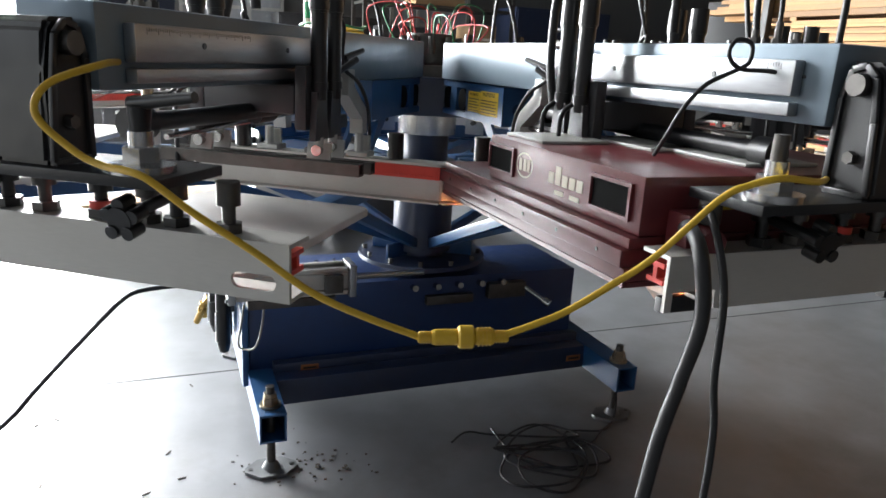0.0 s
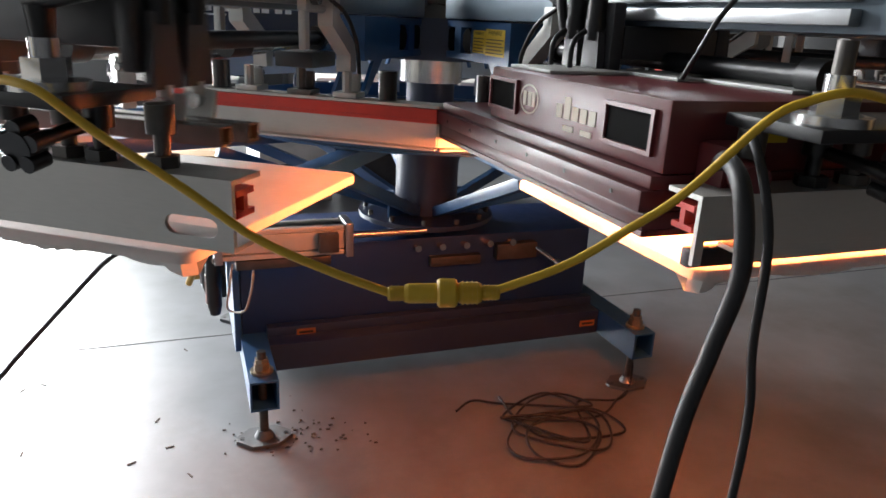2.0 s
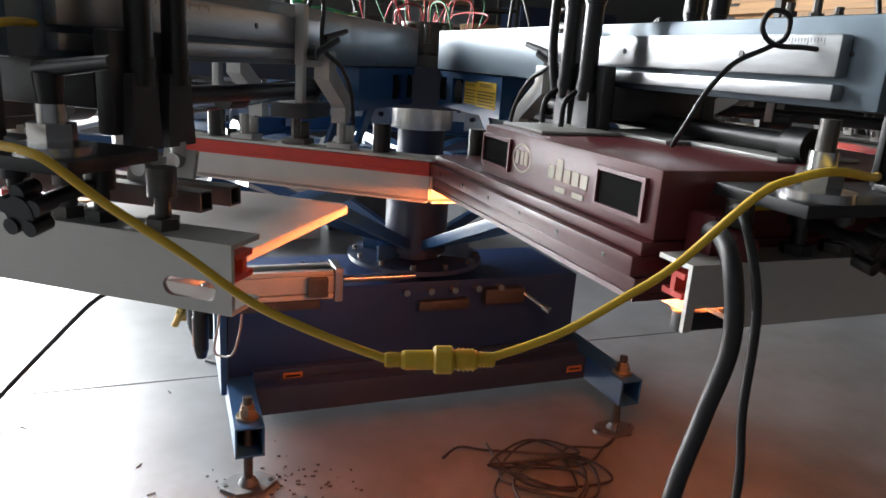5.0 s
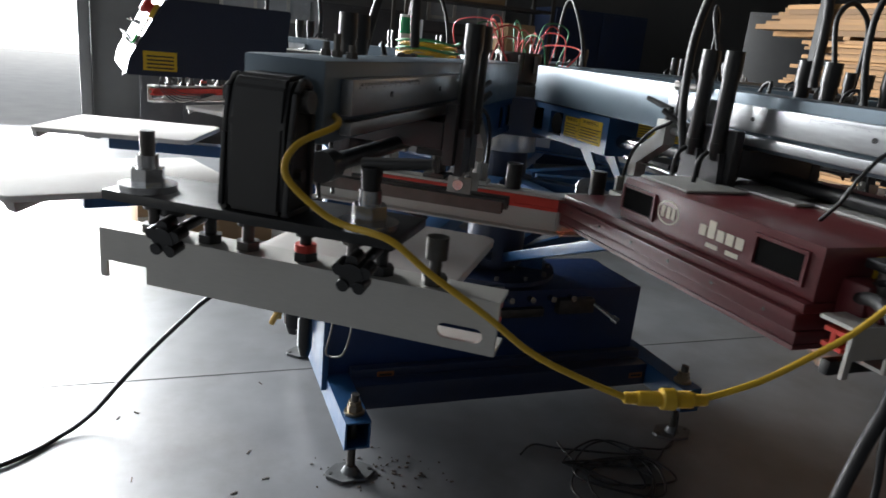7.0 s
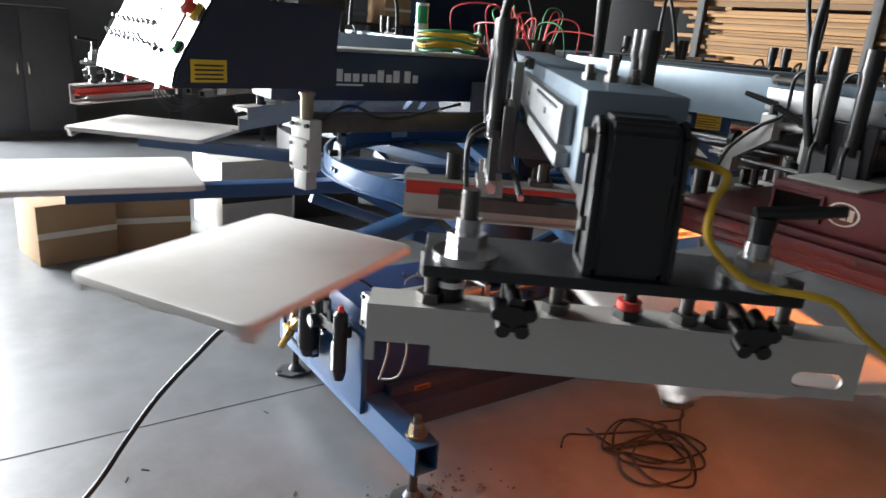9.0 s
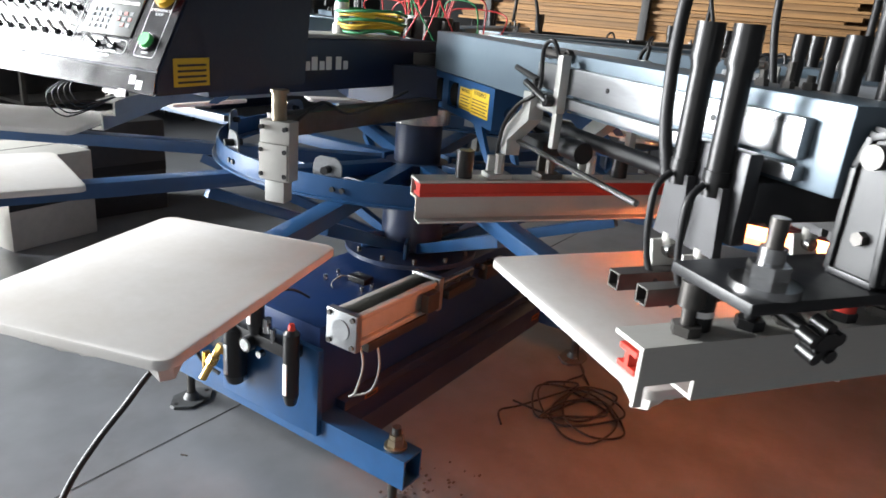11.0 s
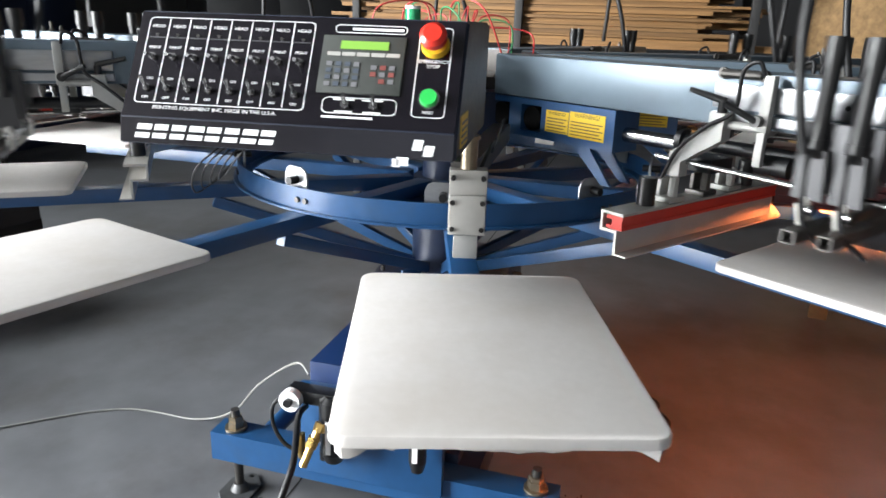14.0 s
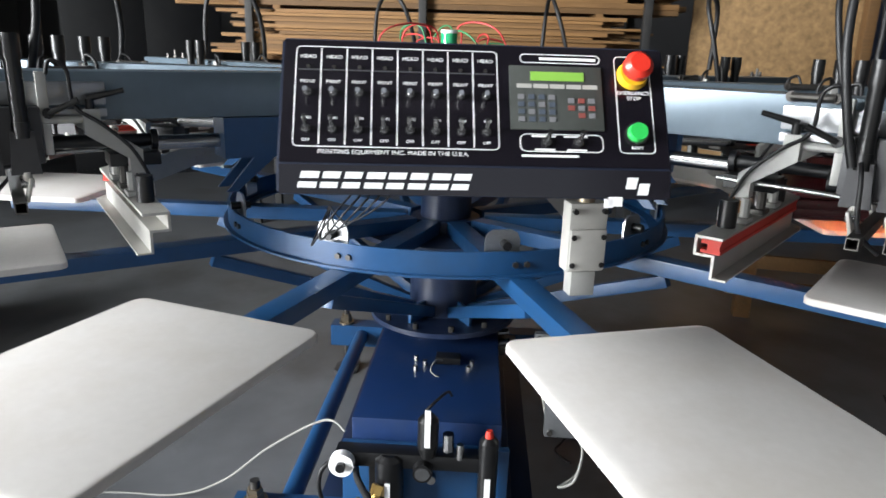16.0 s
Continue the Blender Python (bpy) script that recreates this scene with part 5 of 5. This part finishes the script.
yc = thing("yellow_cable", Matrix.Identity(4), "yellow extension cable with plug joint hanging between two heads", "cable")
tube([(-0.33, -0.98, 1.30), (-0.345, -1.072, 1.298), (-0.40, -1.10, 1.275), (-0.414, -1.112, 1.24), (-0.375, -1.13, 1.20), (-0.345, -1.15, 1.186), (-0.32, -1.185, 1.186), (-0.295, -1.203, 1.178), (-0.25, -1.217, 1.142), (-0.182, -1.238, 1.095), (-0.12, -1.256, 1.048), (-0.055, -1.276, 1.017), (0.011, -1.296, 0.992)], 0.0045, "cable", YELLOW, yc, 10)
tube([(0.106, -1.325, 0.998), (0.174, -1.345, 1.028), (0.231, -1.363, 1.068), (0.28, -1.377, 1.106), (0.347, -1.398, 1.18), (0.383, -1.409, 1.2), (0.42, -1.42, 1.209), (0.5, -1.4, 1.2), (0.60, -1.33, 1.19)], 0.0045, "cable", YELLOW, yc, 10)
a, b = Vector((0.004, -1.294, 0.993)), Vector((0.112, -1.327, 0.997))
for name, s0, s1, r, n in (("boot", 0.0, 0.16, 0.0075, 12), ("socket", 0.15, 0.46, 0.0102, 20), ("collar", 0.44, 0.62, 0.0147, 20), ("plug", 0.62, 0.84, 0.0108, 20), ("boot", 0.83, 1.0, 0.0075, 12)):
    bm = bmesh.new()
    p, q = a.lerp(b, s0), a.lerp(b, s1)
    rod(bm, p, p.lerp(q, 0.12), r * 0.85, n, r)
    rod(bm, p.lerp(q, 0.12), p.lerp(q, 0.88), r, n)
    rod(bm, p.lerp(q, 0.88), q, r, n, r * 0.85)
    if name in ("boot", "plug"):
        for k in range(4):
            u = p.lerp(q, 0.2 + 0.2 * k)
            rod(bm, u, u.lerp(q, 0.06), r * 1.12, n)
    part(name, bm, YELLOW, yc)

cable("supply_hose", [(0.42, -1.26, 1.105), (0.36, -1.34, 1.13), (0.33, -1.40, 1.11), (0.337, -1.41, 1.03), (0.327, -1.40, 0.94), (0.303, -1.40, 0.84), (0.29, -1.39, 0.62), (0.30, -1.37, 0.35), (0.33, -1.35, 0.1), (0.45, -1.33, 0.022), (0.75, -1.36, 0.018), (1.3, -1.7, 0.018)], 0.0098, RUBBER, "thick black supply hose hanging from the heater to the floor", "hose")
cable("supply_cable", [(0.44, -1.26, 1.12), (0.39, -1.34, 1.15), (0.40, -1.375, 1.055), (0.415, -1.37, 0.92), (0.432, -1.37, 0.80), (0.44, -1.36, 0.5), (0.47, -1.35, 0.2), (0.5, -1.33, 0.03), (0.7, -1.3, 0.011), (1.3, -1.5, 0.011)], 0.0055, RUBBER, "thin black cable hanging beside the supply hose", "cable")
cable("air_loop", [(0.43, -1.16, 1.20), (0.425, -1.19, 1.235), (0.44, -1.2, 1.275), (0.475, -1.2, 1.31), (0.52, -1.2, 1.33), (0.545, -1.205, 1.345), (0.545, -1.205, 1.372), (0.52, -1.2, 1.376), (0.51, -1.2, 1.355), (0.53, -1.205, 1.336), (0.565, -1.23, 1.334), (0.60, -1.29, 1.325), (0.62, -1.33, 1.305)], 0.0034, RUBBER, "thin black air line curling over the heater", "air line")
cable("air_hose", [(-0.12, 0.64, 0.43), (-0.2, 0.62, 0.45), (-0.33, 0.56, 0.465), (-0.41, 0.525, 0.465), (-0.46, 0.52, 0.435), (-0.51, 0.525, 0.385), (-0.585, 0.545, 0.30), (-0.66, 0.545, 0.22), (-0.75, 0.51, 0.13), (-0.83, 0.47, 0.05), (-0.92, 0.40, 0.012), (-1.08, 0.25, 0.0095), (-1.5, 0.02, 0.0095), (-2.6, 0.1, 0.0095)], 0.0085, RUBBER, "black air hose running from the regulator down to the floor", "hose")
cable("grey_wire", [(0.0, 0.69, 0.46), (0.05, 0.76, 0.46), (0.15, 0.95, 0.3), (0.29, 1.15, 0.08), (0.30, 1.32, 0.006), (0.27, 1.63, 0.005), (0.02, 1.95, 0.005), (-0.6, 2.6, 0.005)], 0.0036, GREYWIRE, "thin pale grey wire trailing on the floor", "wire")
rnd = random.Random(11)
for k in range(2):
    pts = []
    for i in range(16 - 4 * k):
        ang = i * 1.15 + 2 * k
        rx, ry = rnd.uniform(0.11, 0.25), rnd.uniform(0.07, 0.19)
        pts.append((0.90 + rx * math.cos(ang) + 0.07 * math.sin(i * 0.5), -0.19 + ry * math.sin(ang) + 0.06 * math.cos(i * 0.4), 0.006 + rnd.uniform(0, 0.012)))
    pts += [(1.05, -0.08 - 0.1 * k, 0.006), (1.2, -0.1, 0.006), (1.3, -0.03, 0.012), (1.31, 0.0, 0.12), (1.27, 0.08, 0.14)]
    if k == 0:
        pts = [(0.62, -0.02, 0.006), (0.7, 0.03, 0.006), (0.8, -0.02, 0.006)] + pts
    cable("cable_tangle", pts, 0.0042, RUBBER, "tangled loops of thin dark cable on the floor", "cable")

# swarf and scraps on the floor near the foot
rnd = random.Random(4)
bm = bmesh.new()
for i in range(60):
    x, y = rnd.gauss(0.1, 0.11), rnd.gauss(-0.01, 0.07)
    s = rnd.uniform(0.001, 0.0035)
    box(bm, x - s * rnd.uniform(1, 3), x + s, y - s, y + s, 0.0005, 0.002 + s * 0.5)
for i in range(11):
    x, y = rnd.uniform(-1.0, 0.0), rnd.uniform(-0.6, 0.7)
    box(bm, -0.012, 0.012, -0.002, 0.002, 0.0005, 0.003, 0, pose(x, y, 0, 0, 0, rnd.uniform(0, 180)))
tagged(new("floor_debris", mesh("floor_debris", bm, DIRT)), "small dark crumbs and scraps on the floor", "debris", kind="stuff")


# ---- things round the press ----
def timber_rack():
    rnd = random.Random(8)
    t = thing("timber_rack", Matrix.Identity(4), "dark steel rack loaded with long raw timber boards", "rack")
    for y in (-0.85, 0.85, 2.2):
        bm = bmesh.new()
        box(bm, 3.93, 3.985, y - 0.03, y + 0.03, 0, 2.9, 0.004)
        box(bm, 4.55, 4.62, y - 0.03, y + 0.03, 0, 2.9, 0.004)
        part("upright", bm, RACKPAINT, t)
        for z in (0.7, 1.33, 2.1):
            bm = bmesh.new()
            box(bm, 3.985, 4.55, y - 0.025, y + 0.025, z - 0.06, z)
            part("bearer", bm, RACKPAINT, t)
    return t


timber_rack()


def timber_stack(z0, rows, y0, y1, seed, depth=3, heights=(0.018, 0.022, 0.028)):
    rnd = random.Random(seed)
    t = thing("timber_stack", Matrix.Translation((0, 0, z0)), "stack of raw softwood boards of uneven length on the rack", "timber stack", "timber stacks")
    z = 0.0
    for r in range(rows):
        h = rnd.choice(heights)
        for k in range(depth):
            x = 4.0 + 0.17 * k + rnd.uniform(-0.015, 0.02) - (0.02 if rnd.random() < 0.25 else 0)
            a, b = y0 + rnd.uniform(-0.35, 0.25), y1 + rnd.uniform(-0.3, 0.45)
            bm = bmesh.new()
            box(bm, -0.075, 0.075, -(b - a) / 2, (b - a) / 2, 0, h, 0.0015)
            ob = part("board", bm, WOOD, t)
            ob.matrix_basis = Matrix.Translation((x + 0.075, (a + b) / 2, z)) @ pose(0, 0, 0, 0, 0, rnd.uniform(-0.4, 0.4))
        gap = rnd.choice((0.0005, 0.001, 0.003))
        z += h + gap
    return z0 + z - gap


stack_top = timber_stack(1.331, 16, -0.7, 2.15, 1)
for y in (-0.5, 0.85, 2.0):
    bm = bmesh.new()
    box(bm, 4.01, 4.5, y - 0.03, y + 0.03, 0, 0.026, 0.002)
    solo("spacer", bm, WOOD, Matrix.Translation((0, 0, stack_top)), "raw timber spacer lying between board stacks", "spacer", "timber spacers")
timber_stack(stack_top + 0.0265, 6, -0.9, 2.6, 6, 3, (0.028, 0.035, 0.04))
timber_stack(2.101, 8, -0.7, 2.9, 2)
timber_stack(0.701, 8, -0.6, 2.2, 3)

bm = bmesh.new()
box(bm, 4.3, 4.318, -2.62, -1.28, 0.5, 2.6, 0.002)
board = thing("particle_board", Matrix.Identity(4), "large sheet of particle board leaning upright with a raw timber stud", "board")
part("sheet", bm, OSB, board)
bm = bmesh.new()
box(bm, 4.2, 4.29, -2.66, -2.58, 0, 2.7, 0.003)
part("stud", bm, WOOD, board)
bm = bmesh.new()
box(bm, 4.2, 4.298, -2.5, -1.3, 0.4, 0.498, 0.003)
part("sill", bm, WOOD, board)


def workbench(m):
    t = thing("workbench", m, "rough pinewood bench with boxes under it", "bench")
    for x in (-0.5, 0.5):
        for y in (-0.3, 0.3):
            bm = bmesh.new()
            box(bm, x - 0.045, x + 0.045, y - 0.045, y + 0.045, 0, 0.78, 0.003)
            part("leg", bm, WOOD, t)
    for y in (-0.3, 0.3):
        bm = bmesh.new()
        box(bm, -0.6, 0.6, y - 0.05, y - 0.01, 0.12, 0.21, 0.003)
        part("rail", bm, WOOD, t)
    bm = bmesh.new()
    box(bm, -0.65, 0.65, -0.4, 0.4, 0.78, 0.82, 0.003)
    part("top", bm, WOOD, t)


workbench(pose(2.5, -1.75, 0, 0, 0, 80))


def carton(m, w, d, h, material, name="carton", label="brown cardboard carton standing on the floor", cat="carton"):
    t = thing(name, m, label, cat, "boxes on the floor")
    bm = bmesh.new()
    box(bm, -w / 2, w / 2, -d / 2, d / 2, 0.001, h, 0.004)
    part("body", bm, material, t)
    bm = bmesh.new()
    box(bm, -w / 2 + 0.004, w / 2 - 0.004, -0.003, -0.001, h, h + 0.002)
    box(bm, -w / 2, w / 2, -d / 2 - 0.003, -d / 2 - 0.0005, h * 0.45, h * 0.55)
    part("tape", bm, CREAM if material is CARDBOARD else BLACKPAINT, t)


carton(pose(-0.62, 2.85, 0, 0, 0, 12), 0.42, 0.36, 0.34, CARDBOARD)
carton(pose(-0.15, 2.95, 0, 0, 0, -8), 0.45, 0.4, 0.36, CARDBOARD, label="dark brown cardboard carton half in shadow")
carton(pose(0.5, 3.1, 0, 0, 0, 5), 0.5, 0.5, 0.5, PALEGREY, "plastic_bin", "grey plastic bin standing on the floor", "bin")
carton(pose(1.15, 3.3, 0, 0, 0, -5), 0.5, 0.45, 0.6, PLATEGREY, "plastic_bin", "dark grey plastic bin standing on the floor", "bin")


def cabinet(m, w, d, h, material, label):
    t = thing("storage_cabinet", m, label, "cabinet", "cabinets along the wall")
    bm = bmesh.new()
    box(bm, -w / 2, w / 2, -d / 2, d / 2, 0.05, h, 0.006)
    box(bm, -w / 2 + 0.03, w / 2 - 0.03, -d / 2 + 0.03, d / 2, 0.0, 0.05)
    part("body", bm, material, t)
    for s in (-1, 1):
        bm = bmesh.new()
        box(bm, min(s * 0.004, s * (w / 2 - 0.02)), max(s * 0.004, s * (w / 2 - 0.02)), -d / 2 - 0.018, -d / 2 - 0.001, 0.08, h - 0.03, 0.003)
        door = part("door", bm, material, t)
        bm = bmesh.new()
        box(bm, s * 0.05 - 0.008, s * 0.05 + 0.008, -d / 2 - 0.035, -d / 2 - 0.018, h * 0.5, h * 0.5 + 0.12, 0.003)
        part("handle", bm, STEEL, door)


cabinet(pose(1.6, 6.9, 0), 1.2, 0.6, 1.75, PLATEGREY, "dark grey steel storage cabinet against the wall")
cabinet(pose(4.6, 6.6, 0), 1.4, 0.7, 2.0, NAVY, "dark blue steel storage cabinet against the wall")
cabinet(pose(-0.5, 6.9, 0), 0.9, 0.5, 1.3, PLATEGREY, "dark grey low steel storage cabinet beside the gate")
cabinet(pose(6.3, 4.2, 0, 0, 0, -60), 1.6, 0.8, 2.1, BLACKPAINT, "black steel storage cabinet in the dark corner")
cabinet(pose(6.8, -3.2, 0, 0, 0, -100), 1.6, 0.8, 2.1, NAVY, "dark blue steel storage cabinet in the dark corner")


def shelf_unit(m, label):
    rnd = random.Random(21)
    t = thing("shelf_unit", m, label, "shelf")
    for x in (-0.9, 0.9):
        for y in (-0.25, 0.25):
            bm = bmesh.new()
            box(bm, x - 0.02, x + 0.02, y - 0.02, y + 0.02, 0, 2.2)
            part("post", bm, DARKSTEEL, t)
    for z in (0.3, 0.9, 1.4, 1.9):
        bm = bmesh.new()
        box(bm, -0.9, 0.9, -0.25, 0.25, z - 0.03, z)
        part("shelf", bm, DARKSTEEL, t)


shelf_unit(pose(2.7, 6.0, 0, 0, 0, 0), "dark steel shelf unit with scattered cartons")
for x, z, w, h, m in ((-0.6, 0.9, 0.4, 0.35, CARDBOARD), (0.1, 0.9, 0.5, 0.3, PALEGREY), (0.55, 1.4, 0.35, 0.32, CARDBOARD), (-0.4, 1.4, 0.55, 0.25, PLATEGREY), (0.0, 1.9, 0.6, 0.3, CARDBOARD)):
    carton(pose(2.7 + x, 6.0, z), w, 0.4, h, m, "shelf_box", "small storage box on the steel shelf", "box")


# ---- what moves ----
def motions():
    def turned(a, low):
        return Matrix.Translation((0, 0, -DROP * low)) @ spoke(a)

    rows = [(0, turned(0, 0)), (0.1, turned(0, 0)), (0.4, turned(0, 1)), (0.65, turned(0, 1)), (0.8, turned(1.2, 1)), (0.95, turned(5.2, 1)),
            (1.1, turned(11.3, 1)), (1.2, turned(16, 1)), (1.35, turned(23.3, 1)), (1.5, turned(29.6, 1)), (1.65, turned(34.2, 1)), (1.85, turned(36, 1)),
            (4.2, turned(36, 1)), (4.6, turned(36, 0)), (8.0, turned(36, 0)), (8.35, turned(36, 1)), (8.55, turned(36, 1)), (8.7, turned(37.2, 1)),
            (8.85, turned(41.2, 1)), (9.0, turned(47.6, 1)), (9.1, turned(52.2, 1)), (9.25, turned(59.4, 1)), (9.4, turned(65.6, 1)), (9.55, turned(70.2, 1)), (9.75, turned(72, 1)),
            (11.3, turned(72, 1)), (11.42, turned(72, 0.9)), (11.6, turned(72, 0.35)), (11.78, turned(72, 0)), (15.65, turned(72, 0)), (15.8, turned(72, 0.25)), (16, turned(72, 0.88))]
    walk(carousel, rows)
    # turning the tubes' glowing half down and away stands in for the heater flashing
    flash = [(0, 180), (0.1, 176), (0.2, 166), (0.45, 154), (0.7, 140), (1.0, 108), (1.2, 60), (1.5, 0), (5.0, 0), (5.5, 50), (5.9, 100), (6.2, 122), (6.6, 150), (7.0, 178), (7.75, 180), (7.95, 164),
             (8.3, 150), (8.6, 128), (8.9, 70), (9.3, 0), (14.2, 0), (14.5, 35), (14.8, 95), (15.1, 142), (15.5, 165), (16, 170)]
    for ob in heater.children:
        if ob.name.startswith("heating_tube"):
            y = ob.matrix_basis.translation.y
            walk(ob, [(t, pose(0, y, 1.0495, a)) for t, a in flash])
    out, inn = 1.635, 1.235
    walk(carriage_of(heads[1]), [(0, pose(inn, 0, 0)), (16, pose(inn, 0, 0))])
    for head in heads[:1] + heads[2:]:
        walk(carriage_of(head), [(0, pose(inn, 0, 0)), (0.1, pose(inn, 0, 0)), (1.6, pose(inn, 0, 0)), (2.1, pose(out, 0, 0)), (5.0, pose(out, 0, 0)),
                                 (5.5, pose(inn, 0, 0)), (9.6, pose(inn, 0, 0)), (10.4, pose(out, 0, 0)), (13.65, pose(out, 0, 0)), (14.15, pose(inn, 0, 0)), (16, pose(inn, 0, 0))])


motions()
